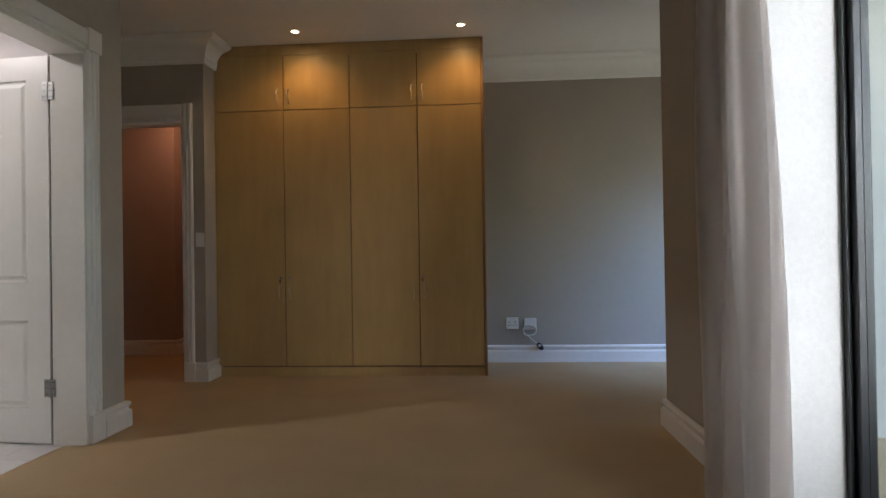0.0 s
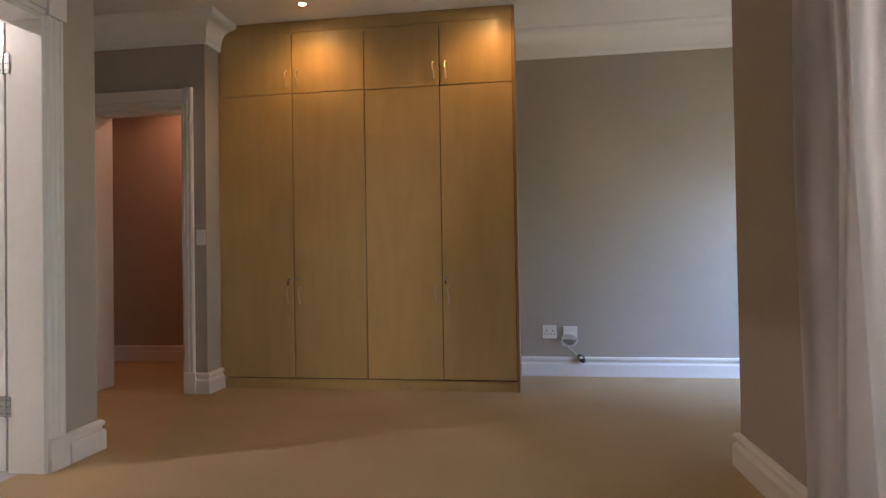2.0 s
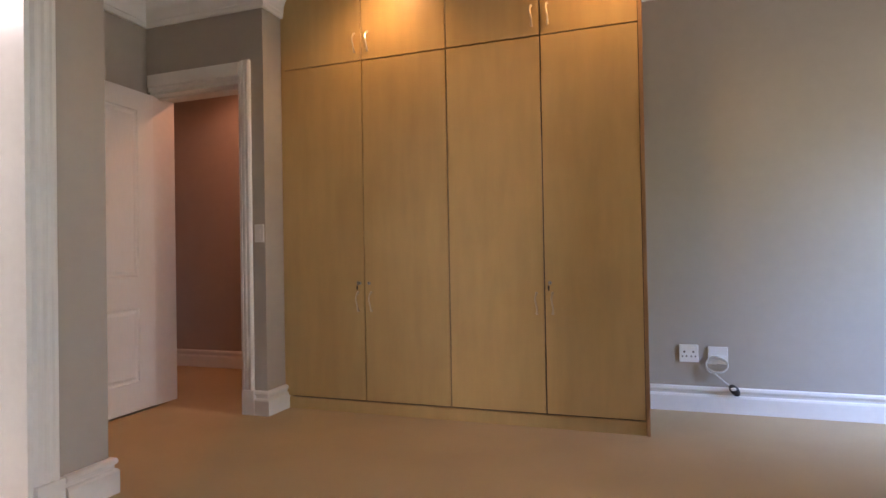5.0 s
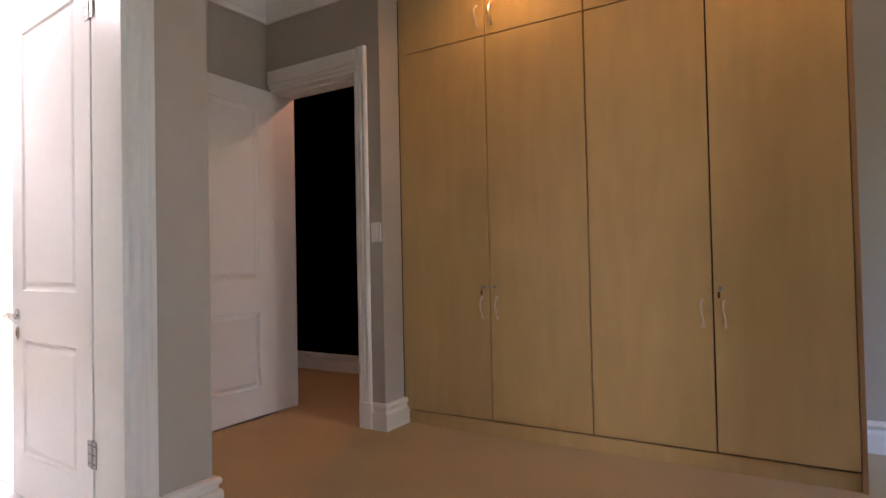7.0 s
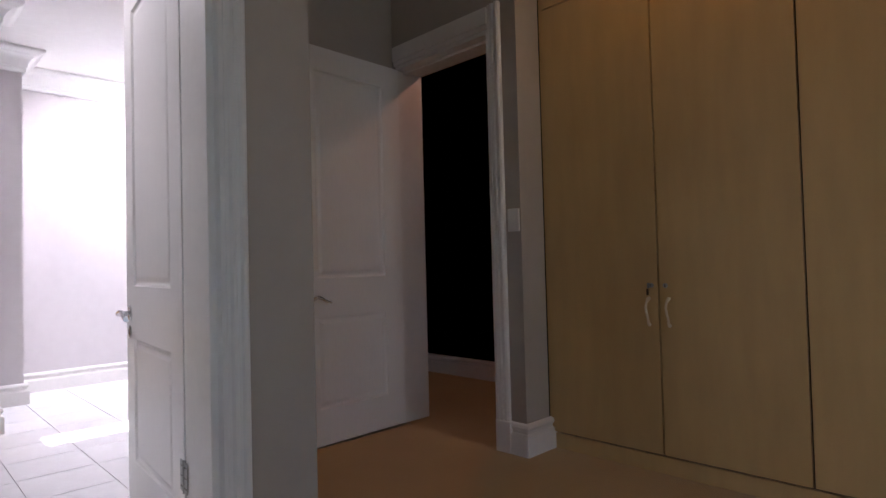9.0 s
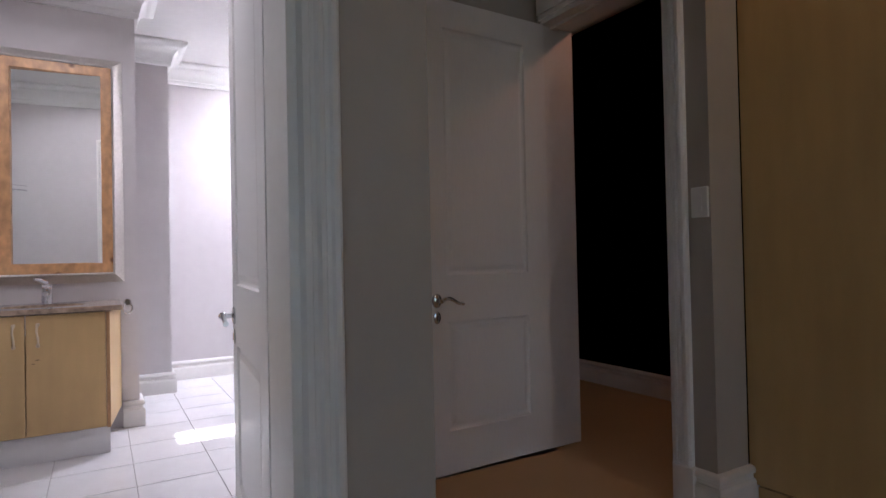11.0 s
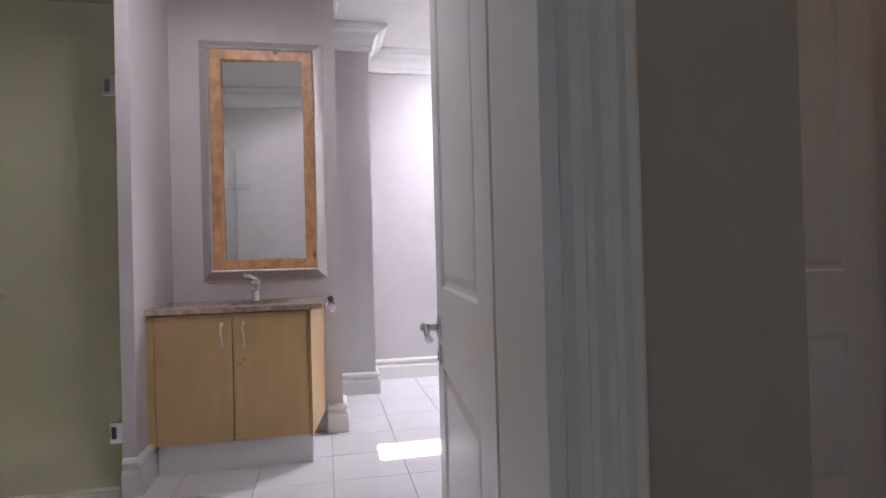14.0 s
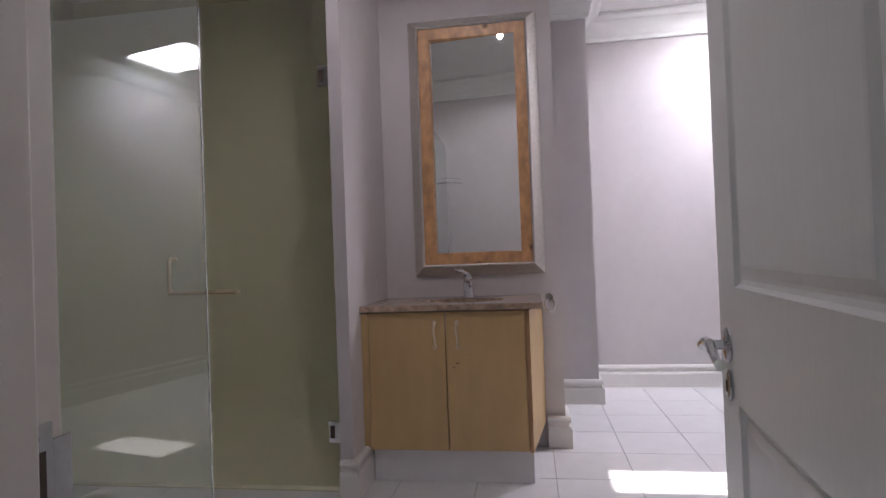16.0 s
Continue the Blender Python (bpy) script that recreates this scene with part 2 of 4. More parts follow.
def prism(bm, outline, axis, lo, hi):
    """An outline of two coordinates drawn out along the third axis."""
    def at(u, v, w):
        return {"x": (w, u, v), "y": (u, w, v), "z": (u, v, w)}[axis]
    a = [bm.verts.new(at(u, v, lo)) for u, v in outline]
    b = [bm.verts.new(at(u, v, hi)) for u, v in outline]
    bm.faces.new(a), bm.faces.new(b[::-1])
    for i in range(len(a)):
        j = (i + 1) % len(a)
        bm.faces.new((a[i], b[i], b[j], a[j]))
    return bm


def mesh_of(name, bm, mats, smooth=False):
    bmesh.ops.recalc_face_normals(bm, faces=bm.faces)
    me = bpy.data.meshes.new(name)
    bm.to_mesh(me)
    bm.free()
    for m in mats if isinstance(mats, (list, tuple)) else [mats]:
        me.materials.append(m)
    if smooth:
        me.shade_smooth()
        me.set_sharp_from_angle(angle=radians(35))
    return me


def structure(name, bm, mats, label="", pick=None, smooth=False, category=""):
    me = mesh_of(name, bm, mats, smooth)
    if pick:
        for p in me.polygons:
            p.material_index = pick(p.center, p.normal)
    return tagged(new(name, me), label, category, kind="structure")


def thing(name, place, label, category, group="", turn=0.0, kind=""):
    ob = new(name)
    ob.empty_display_size = 0.1
    ob.matrix_world = pose(*place, 0, 0, turn)
    ob["at"] = list(place)
    return tagged(ob, label, category, group, kind)


def part(name, bm, mats, parent, label="", local=False, smooth=False):
    """Links a bmesh as one mesh under a thing or a part. Unless local, it was drawn in the room's coordinates."""
    root = parent
    while root.parent:
        root = root.parent
    if not local and "at" in root:
        bmesh.ops.translate(bm, vec=[-v for v in root["at"]], verts=bm.verts)
    ob = new(name, mesh_of(name, bm, mats, smooth))
    ob.parent = parent
    return tagged(ob, label)


# ---- plan ----
CEIL_Z, BATH_Z = 2.82, 2.63
WARD_Y, DOORWALL_Y, BACK_Y = 4.87, 4.68, 5.50
BATHWALL_X, BATHFACE_X, BATH_END = -2.105, -2.285, 3.43
JAMB_FAR, JAMB_NEAR, LINTEL = 3.10, 2.395, 2.165
ALCOVE_X = -3.165
RIGHT_X, RIGHT_Y, REVEAL_Y = 1.12, 3.49, 2.26
VAN_X, VAN_END = -4.83, 2.925

# floors
structure("floor_bedroom", box(cube(-2.225, 3.3, -2.1, 5.6, -0.12, 0.0), -3.2, -2.225, 3.33, 4.76, -0.12, 0.0), CARPET, "beige cut-pile carpet of the bedroom", category="floor")
structure("floor_hall", cube(-5.6, -2.2, 4.76, 7.7, -0.12, 0.0), CARPET, "beige carpet of the hall", category="floor")
bath_floor = structure("floor_bathroom", box(cube(-6.3, -2.225, -0.1, 3.33, -0.12, -0.004), -6.3, -3.2, 3.33, 4.8, -0.12, -0.004), GROUT, "white tiled bathroom floor with grey joints", category="floor")

# ceilings
structure("ceiling_bedroom", cube(-3.3, 3.4, -2.2, 5.6, CEIL_Z, CEIL_Z + 0.12), CEIL, "plain white plaster ceiling", category="ceiling")
structure("ceiling_hall", cube(-5.7, -2.2, 4.87, 7.8, 2.70, 2.80), CEIL, "plain white hall ceiling", category="ceiling")
SKY = (-5.82, -5.34, 3.97, 4.695)
bmc = bm_new()
box(bmc, -6.3, SKY[0], -0.2, 4.9, BATH_Z, BATH_Z + 0.1)
box(bmc, SKY[1], -3.2, -0.2, 4.9, BATH_Z, BATH_Z + 0.1)
box(bmc, -3.2, -2.25, -0.2, 3.40, BATH_Z, BATH_Z + 0.1)
box(bmc, SKY[0], SKY[1], -0.2, SKY[2], BATH_Z, BATH_Z + 0.1)
box(bmc, SKY[0], SKY[1], SKY[3], 4.9, BATH_Z, BATH_Z + 0.1)
structure("ceiling_bathroom", bmc, CEIL, "white bathroom ceiling with a skylight shaft", category="ceiling")
bmc = bm_new()
for a in ((SKY[0] - 0.05, SKY[0], SKY[2] - 0.05, SKY[3] + 0.05), (SKY[1], SKY[1] + 0.05, SKY[2] - 0.05, SKY[3] + 0.05),
          (SKY[0], SKY[1], SKY[2] - 0.05, SKY[2]), (SKY[0], SKY[1], SKY[3], SKY[3] + 0.05)):
    box(bmc, *a, BATH_Z + 0.1, 3.26)
structure("skylight_shaft", bmc, CEIL, "white plastered skylight shaft", category="skylight")


# unseen slab, added to keep sun and sky out except at the shaft
bmr = bm_new()
for a in ((-6.5, SKY[0] - 0.06, -2.3, 5.0), (SKY[1] + 0.06, 3.6, -2.3, 5.0), (SKY[0] - 0.06, SKY[1] + 0.06, -2.3, SKY[2] - 0.06),
          (SKY[0] - 0.06, SKY[1] + 0.06, SKY[3] + 0.06, 5.0), (-6.5, 3.6, 5.0, 7.9)):
    box(bmr, *a, 3.10, 3.22)
structure("roof", bmr, PLASTER, "unseen flat slab over the rooms, added to block sun and sky", category="roof")

# wall between bedroom and bathroom, with its door opening
def bath_side(c, n):
    return 1 if (n.x < -0.5 and c.x < -2.28) or (n.y < -0.5 and c.x < -2.4) else 0


for name, a, label in (("wall_bathroom", (BATHFACE_X, BATHWALL_X, -2.1, JAMB_NEAR, 0, 2.9), "taupe painted wall before the bathroom door"),
                       ("wall_bathroom_lintel", (BATHFACE_X, BATHWALL_X, JAMB_NEAR, JAMB_FAR, LINTEL, 2.9), "taupe wall over the bathroom door"),
                       ("wall_bathroom_end", (BATHFACE_X, BATHWALL_X, JAMB_FAR, BATH_END, 0, 2.9), "taupe end of the wall beside the bathroom door"),
                       ("wall_alcove_side", (-3.285, BATHFACE_X, 3.33, BATH_END, 0, 2.9), "taupe side wall of the entry alcove")):
    structure(name, cube(*a), [TAUPE, BATHP], label, bath_side, category="wall")
structure("wall_alcove", cube(-3.285, ALCOVE_X, BATH_END, 4.87, 0, 2.9), [TAUPE, BATHP], "taupe wall of the entry alcove", lambda c, n: 1 if n.x < -0.5 else 0, category="wall")
# wall of the bedroom door
OPEN_L, OPEN_R = -3.14, -2.375
dw = bm_new()
box(dw, ALCOVE_X, OPEN_L, DOORWALL_Y, 4.87, 0, 2.9)
box(dw, OPEN_R, -2.205, DOORWALL_Y, 4.87, 0, 2.9)
box(dw, OPEN_L, OPEN_R, DOORWALL_Y, 4.87, LINTEL, 2.9)
structure("wall_entry", dw, [TAUPE, HALLP], "taupe wall around the bedroom doorway", lambda c, n: 1 if n.y > 0.5 else 0, category="wall")
structure("wall_hall_right", cube(-2.30, -2.205, 4.87, 7.7, 0, 2.9), HALLP, "hall wall behind the wardrobe", category="wall")
hw = box(cube(-5.6, -3.16, 5.96, 6.10, 0, 2.9), -3.28, -3.16, 6.10, 7.7, 0, 2.9)
structure("wall_hall", hw, HALLP, "taupe hall wall in warm lamp light", category="wall")
structure("wall_hall_ends", box(box(cube(-5.7, -5.6, 4.75, 6.1, 0, 2.9), -3.28, -2.2, 7.7, 7.8, 0, 2.9), -5.6, -3.285, 4.80, 4.87, 0, 2.9), HALLP, "closing walls of the hall", category="wall")
# back wall, recess and patio side
structure("wall_back", cube(-2.205, 3.4, BACK_Y, 5.62, 0, 2.9), TAUPE, "taupe wall with sockets beside the wardrobe", category="wall")
def garden_side(c, n):
    return 1 if abs(n.x) < 0.5 and c.y < 3.0 or n.x > 0.5 or c.y < 3.3 and n.y < -0.5 else 0


for name, a, label in (("wall_patio", (RIGHT_X, 1.46, REVEAL_Y, RIGHT_Y, 0, 2.9), "taupe wall pier with a white reveal at the patio door"),
                       ("wall_garden", (1.46, 3.2, RIGHT_Y - 0.2, RIGHT_Y, 0, 2.9), "garden wall of the recess"),
                       ("wall_patio_head", (RIGHT_X, 1.46, -0.30, REVEAL_Y, 2.62, 2.9), "wall over the patio door"),
                       ("wall_patio_rear", (RIGHT_X, 1.46, -2.1, -0.30, 0, 2.9), "taupe wall behind the patio door")):
    structure(name, cube(*a), [TAUPE, PLASTER], label, garden_side, category="wall")
ew = bm_new()
box(ew, 3.2, 3.4, RIGHT_Y - 0.2, 3.75, 0, 2.9)
box(ew, 3.2, 3.4, 5.25, 5.62, 0, 2.9)
box(ew, 3.2, 3.4, 3.75, 5.25, 2.35, 2.9)
box(ew, 3.2, 3.4, 3.75, 5.25, 0, 0.10)
structure("wall_recess", ew, TAUPE, "taupe end wall of the recess with a window", category="wall")
structure("wall_rear", cube(-2.35, 1.46, -2.2, -2.1, 0, 2.9), TAUPE, "taupe wall at the rear of the bedroom", category="wall")

# bathroom walls
structure("wall_vanity", box(cube(VAN_X - 0.18, VAN_X, 1.985, VAN_END, 0, 2.7), VAN_X, -4.17, 1.985, 2.040, 0, 2.7), [BATHP, OLIVE],
          "pale wall behind the vanity with a short return", lambda c, n: 1 if n.y < -0.5 else 0, category="wall")
structure("wall_column", cube(-6.15, -5.68, -0.1, 3.185, 0, 2.7), BATHP, "pale boxed-out column", category="wall")
structure("wall_far", cube(-6.3, -6.15, -0.1, 4.8, 0, 2.7), BATHP, "pale far wall of the bathroom", category="wall")
structure("wall_bath_north", cube(-6.15, -3.285, 4.70, 4.80, 0, 2.7), BATHP, "pale end wall under the skylight", category="wall")
structure("wall_bath_south", cube(-6.15, BATHFACE_X, -0.2, -0.1, 0, 2.7), BATHP, "pale wall behind the shower", category="wall")
structure("wall_shower", box(cube(-5.20, -5.10, 0.02, 1.985, 0, 2.7), -5.10, -4.17, -0.08, 0.02, 0, 2.7), OLIVE, "olive tiled shower walls", category="wall")

# ---- mouldings ----
SKIRT = [(0.001, 0), (0.030, 0), (0.030, 0.094), (0.024, 0.104), (0.016, 0.108), (0.016, 0.122), (0.024, 0.128), (0.027, 0.138), (0.022, 0.150), (0.012, 0.155), (0.001, 0.155)]


def crown_profile(top, h=0.205, d=0.16):
    pts = [(0.001, top - h), (0.018, top - h), (0.024, top - h + 0.012), (0.024, top - h + 0.032)]
    pts += [(0.030 + (d - 0.065) * (1 - math.cos(a)), top - h + 0.036 + (h - 0.082) * math.sin(a)) for a in (0.0, 0.35, 0.7, 1.05, 1.35, 1.57)]
    return pts + [(d - 0.028, top - 0.040), (d - 0.008, top - 0.030), (d, top - 0.018), (d, top - 0.002), (0.001, top - 0.002)]


def skirting(path, label="white moulded skirting board", close=False):
    return structure("baseboard", sweep(bm_new(), path, SKIRT, close), WHITE, label, category="skirting")


CAS = 0.105
skirting([(BATHWALL_X, JAMB_FAR + CAS + 0.018)[:2], (BATHWALL_X, BATH_END), (ALCOVE_X, BATH_END), (ALCOVE_X, DOORWALL_Y)][::-1])
skirting([(-2.190 - 0.015, WARD_Y + 0.03), (-2.205, DOORWALL_Y), (OPEN_R + 0.092, DOORWALL_Y)])
skirting([(3.2, BACK_Y), (0.105, BACK_Y)])
skirting([(RIGHT_X, REVEAL_Y), (RIGHT_X, RIGHT_Y), (3.2, RIGHT_Y)])
skirting([(-3.16, 7.7), (-3.16, 5.96), (-5.6, 5.96)])
skirting([(BATHWALL_X, -2.1), (BATHWALL_X, JAMB_NEAR - CAS - 0.018)][::-1])
skirting([(-4.17, 1.988), (-4.17, 2.040), (VAN_X + 0.44, 2.040)][::-1])
skirting([(VAN_X, 2.838), (VAN_X, VAN_END), (VAN_X - 0.18, VAN_END), (VAN_X - 0.18, 1.96)][::-1])
skirting([(-5.68, 1.0), (-5.68, 3.185), (-6.15, 3.185), (-6.15, 4.70), (-3.285, 4.70), (-3.285, 3.33)][::-1])


def crown(path, top, close=False, h=0.205, d=0.16):
    return structure("trim_crown", sweep(bm_new(), path, crown_profile(top, h, d), close), CEIL, "white plaster cornice", category="cornice", smooth=True)


crown([(BATHWALL_X, -2.1), (BATHWALL_X, BATH_END), (ALCOVE_X, BATH_END), (ALCOVE_X, DOORWALL_Y), (-2.205, DOORWALL_Y), (-2.205, WARD_Y + 0.01)][::-1], CEIL_Z)
crown([(0.101, BACK_Y), (3.2, BACK_Y), (3.2, RIGHT_Y), (RIGHT_X, RIGHT_Y), (RIGHT_X, -2.1)][::-1], CEIL_Z)
crown([(-4.17, 1.95), (-4.17, 2.040), (VAN_X, 2.040), (VAN_X, VAN_END), (VAN_X - 0.18, VAN_END), (VAN_X - 0.18, 1.95)][::-1], BATH_Z, h=0.17, d=0.13)
crown([(-5.68, 1.0), (-5.68, 3.185), (-6.15, 3.185), (-6.15, 4.70), (-3.285, 4.70), (-3.285, 3.33), (BATHFACE_X, 3.33), (BATHFACE_X, -0.1)][::-1], BATH_Z, h=0.17, d=0.13)


def casing_outline(w):
    """A fluted door trim: across its width and out from the wall."""
    return [(0, 0.001), (w, 0.001), (w, 0.020), (w - 0.008, 0.028), (w - 0.020, 0.028), (w - 0.026, 0.020), (w - 0.034, 0.017), (w - 0.040, 0.024),
            (w - 0.050, 0.026), (w - 0.058, 0.018), (w - 0.066, 0.016), (w - 0.072, 0.022), (0.010, 0.022), (0.004, 0.016), (0, 0.012)]


def trim_set(name, along, origin, out, lo, hi, label, sides, CAS=CAS):
    """Fluted uprights, plinth blocks, head and lining of a door opening. along: the wall runs along x or y; out: sign from the wall."""
    root = thing(name, (lo if along == "x" else origin, origin if along == "x" else lo, 0), label, "door frame", kind="structure")

    def put(u, v):
        return (u, origin + out * v) if along == "x" else (origin + out * v, u)
    for s, edge in sides:
        bm = prism(bm_new(), [put(edge + s * u, v) for u, v in casing_outline(CAS - 0.01)], "z", 0.155, LINTEL + (0.012 if along == "y" else 0.122))
        part("door_trim", bm, WHITE, root)
        a, b = put(edge - s * 0.002, 0.001), put(edge + s * (CAS + 0.004), 0.034)
        part("plinth_block", cube(a[0], b[0], a[1], b[1], 0, 0.156, bevel=0.003), WHITE, root)
        a, b = put(edge - s * 0.002, 0.001), put(edge + s * (CAS + 0.002), 0.034)
        if along == "x":
            continue
        part("corner_block", cube(a[0], b[0], a[1], b[1], LINTEL + 0.006, LINTEL + 0.130, bevel=0.004), WHITE, root)
    a, b = put(lo + 0.004, 0.001), put(hi - 0.004, 0.027)
    head = cube(a[0], b[0], a[1], b[1], LINTEL + 0.028, LINTEL + 0.115, bevel=0.003)
    a, b = put(lo + 0.004, 0.001), put(hi - 0.004, 0.016)
    box(head, a[0], b[0], a[1], b[1], LINTEL + 0.002, LINTEL + 0.028, bevel=0.002)
    part("head_trim", head, WHITE, root)
    return root


bath_frame = trim_set("door_frame_1", "y", BATHWALL_X, 1, JAMB_NEAR, JAMB_FAR, "white fluted frame of the bathroom door", ((1, JAMB_FAR), (-1, JAMB_NEAR)))
X0, X1 = BATHFACE_X - 0.001, BATHWALL_X + 0.010
part("jamb", cube(X0, X1, JAMB_FAR - 0.022, JAMB_FAR + 0.001, 0, LINTEL, bevel=0.002), WHITE, bath_frame)
part("jamb", cube(X0, X1, JAMB_NEAR - 0.001, JAMB_NEAR + 0.022, 0, LINTEL, bevel=0.002), WHITE, bath_frame)
part("head_lining", cube(X0, X1, JAMB_NEAR + 0.022, JAMB_FAR - 0.022, LINTEL - 0.022, LINTEL + 0.001, bevel=0.002), WHITE, bath_frame)
part("door_stop", cube(BATHFACE_X + 0.035, BATHFACE_X + 0.075, JAMB_NEAR + 0.022, JAMB_NEAR + 0.036, 0, LINTEL - 0.022, bevel=0.002), WHITE, bath_frame)
strike = cube(BATHFACE_X + 0.012, BATHFACE_X + 0.048, JAMB_NEAR + 0.0225, JAMB_NEAR + 0.026, 0.60, 0.852, bevel=0.001)
box(strike, BATHFACE_X - 0.006, BATHFACE_X + 0.013, JAMB_NEAR + 0.0225, JAMB_NEAR + 0.026, 0.775, 0.838, bevel=0.001)
part("strike_plate", strike, STEEL, bath_frame, "satin steel strike plate")
for z0, z1 in ((0.775, 0.832), (0.655, 0.745)):
    part("strike_hole", cube(BATHFACE_X + 0.020, BATHFACE_X + 0.038, JAMB_NEAR + 0.0262, JAMB_NEAR + 0.027, z0, z1), GAP, bath_frame, "dark latch hole")
part("screw", rod(bm_new(), (BATHFACE_X + 0.030, JAMB_NEAR + 0.0262, 0.842), (BATHFACE_X + 0.030, JAMB_NEAR + 0.0272, 0.842), 0.004, seg=12), CHROME, bath_frame)

entry_frame = trim_set("door_frame_2", "x", DOORWALL_Y, -1, OPEN_L, OPEN_R, "white fluted frame of the bedroom door", ((1, OPEN_R),), 0.086)
part("jamb", cube(OPEN_R - 0.001, OPEN_R - 0.018, DOORWALL_Y - 0.010, 4.88, 0, LINTEL, bevel=0.002), WHITE, entry_frame)
part("jamb", cube(OPEN_L + 0.001, OPEN_L + 0.018, DOORWALL_Y + 0.002, 4.88, 0, LINTEL, bevel=0.002), WHITE, entry_frame)
part("head_lining", cube(OPEN_L + 0.018, OPEN_R - 0.018, DOORWALL_Y - 0.010, 4.88, LINTEL - 0.022, LINTEL + 0.001, bevel=0.002), WHITE, entry_frame)
part("door_stop", cube(OPEN_L + 0.018, OPEN_R - 0.018, DOORWALL_Y + 0.05, DOORWALL_Y + 0.09, LINTEL - 0.036, LINTEL - 0.022, bevel=0.002), WHITE, entry_frame)


# ---- panelled doors ----
def door_slab(w, h, t, flip):
    """A two-panel moulded leaf: x from the hinge, z up, thickness along y."""
    bm = bm_new()
    xs, zs = (0, 0.135, w - 0.125, w), (0, 0.19, 0.675, 0.885, h - 0.13, h)
    rings = [(0.0, 0.0), (0.006, 0.008), (0.014, 0.010), (0.020, 0.0095), (0.036, 0.0035), (0.042, 0.0030)]
    for face, sign in ((0.0, 1), (t, -1)):
        def v(x, z, deep):
            return bm.verts.new((x, face + sign * deep, z))
        for i in range(3):
            for j in range(5):
                x0, x1, z0, z1 = xs[i], xs[i + 1], zs[j], zs[j + 1]
                if i == 1 and j in (1, 3):
                    loops = [[v(x0 + o, z0 + o, d), v(x1 - o, z0 + o, d), v(x1 - o, z1 - o, d), v(x0 + o, z1 - o, d)] for o, d in rings]
                    for a, b in zip(loops, loops[1:]):
                        for k in range(4):
                            bm.faces.new((a[k], a[(k + 1) % 4], b[(k + 1) % 4], b[k]))
                    bm.faces.new(loops[-1])
                else:
                    bm.faces.new((v(x0, z0, 0), v(x1, z0, 0), v(x1, z1, 0), v(x0, z1, 0)))
    for a, b in (((0, 0), (w, 0)), ((w, 0), (w, h)), ((w, h), (0, h)), ((0, h), (0, 0))):
        bm.faces.new([bm.verts.new(p) for p in ((a[0], 0, a[1]), (b[0], 0, b[1]), (b[0], t, b[1]), (a[0], t, a[1]))])
    bmesh.ops.remove_doubles(bm, verts=bm.verts, dist=0.0004)
    return bm


def lever(root, x, z, face, sign, way):
    """A scrolled lever on its round rose and a key plate below."""
    rose = ball(bm_new(), (x, face, z), 0.026, (1, 0.35, 1.25))
    handle = part("lever_handle", rose, CHROME, root, "polished chrome scrolled lever", local=True, smooth=True)
    neck = rod(bm_new(), (x, face, z), (x, face + sign * 0.042, z), 0.010)
    part("neck", neck, CHROME, handle, local=True, smooth=True)
    pts = curve_points(lambda u: (x + way * 0.115 * u, face + sign * (0.042 - 0.004 * u), z + 0.012 * math.sin(u * 5.2) - 0.006 * u), 14)
    part("grip", tube(bm_new(), pts, lambda u: 0.011 - 0.005 * u + (0.004 if u > 0.93 else 0)), CHROME, handle, local=True, smooth=True)
    plate = part("key_plate", ball(bm_new(), (x, face, z - 0.075), 0.021, (0.9, 0.22, 1.35)), CHROME, root, "oval chrome key plate", local=True, smooth=True)
    part("keyhole", cube(x - 0.003, x + 0.003, face + sign * 0.0035, face + sign * 0.0055, z - 0.087, z - 0.066), GAP, plate, local=True)


def hinge(root, z, gap_y):
    bm = rod(bm_new(), (0.0, gap_y, z - 0.05), (0.0, gap_y, z + 0.05), 0.0065, seg=12)
    pin = part("hinge", bm, STEEL, root, "satin steel butt hinge", local=True, smooth=True)
    part("hinge_leaf", cube(0.004, 0.036, gap_y + 0.0005, gap_y + 0.003, z - 0.048, z + 0.048, bevel=0.0006), STEEL, pin, local=True)
    part("hinge_leaf", cube(-0.034, -0.004, gap_y + 0.0005, gap_y + 0.003, z - 0.048, z + 0.048, bevel=0.0006), STEEL, pin, local=True)
    screws = bm_new()
    for sx in (0.014, 0.027, -0.014, -0.027):
        for dz in (-0.032, 0.0, 0.032):
            rod(screws, (sx, gap_y + 0.0025, z + dz), (sx, gap_y + 0.0037, z + dz), 0.0035, seg=8)
    part("screws", screws, GAP, pin, local=True)


def panel_door(name, place, turn, w, label, face_sign, lever_way):
    root = thing(name, place, label, "door", turn=turn)
    slab = part("door_leaf", door_slab(w, 2.132, 0.040, 1), DOORP, root, local=True)
    edge = cube(w + 0.0002, w + 0.0022, 0.009, 0.031, 0.68, 0.86, bevel=0.0008)
    part("lock_face", edge, STEEL, slab, local=True)
    lever(root, w - 0.068, 0.775, -0.003, -1, -1)
    lever(root, w - 0.068, 0.775, 0.043, 1, -1)
    return root


bath_door = panel_door("door_1", (-2.296, 3.1185, 0.008), 180 - 5.0, 0.80, "white two-panel moulded door standing open into the bathroom", -1, -1)
# dark filler strip, so the hinge gap looks shaded against the bright room
part("hinge_gap_shade", cube(-0.012, -0.001, 0.012, 0.030, 0, 2.13), GAP, bath_door, "dark strip painting the shade in the hinge gap", local=True)
for hz in (0.305, 1.935):
    hinge(bath_door, hz, 0.0405)
entry_door = panel_door("door_2", (-3.147, 4.672, 0.008), -88.2, 0.735, "white two-panel moulded door opened back into the alcove", -1, -1)


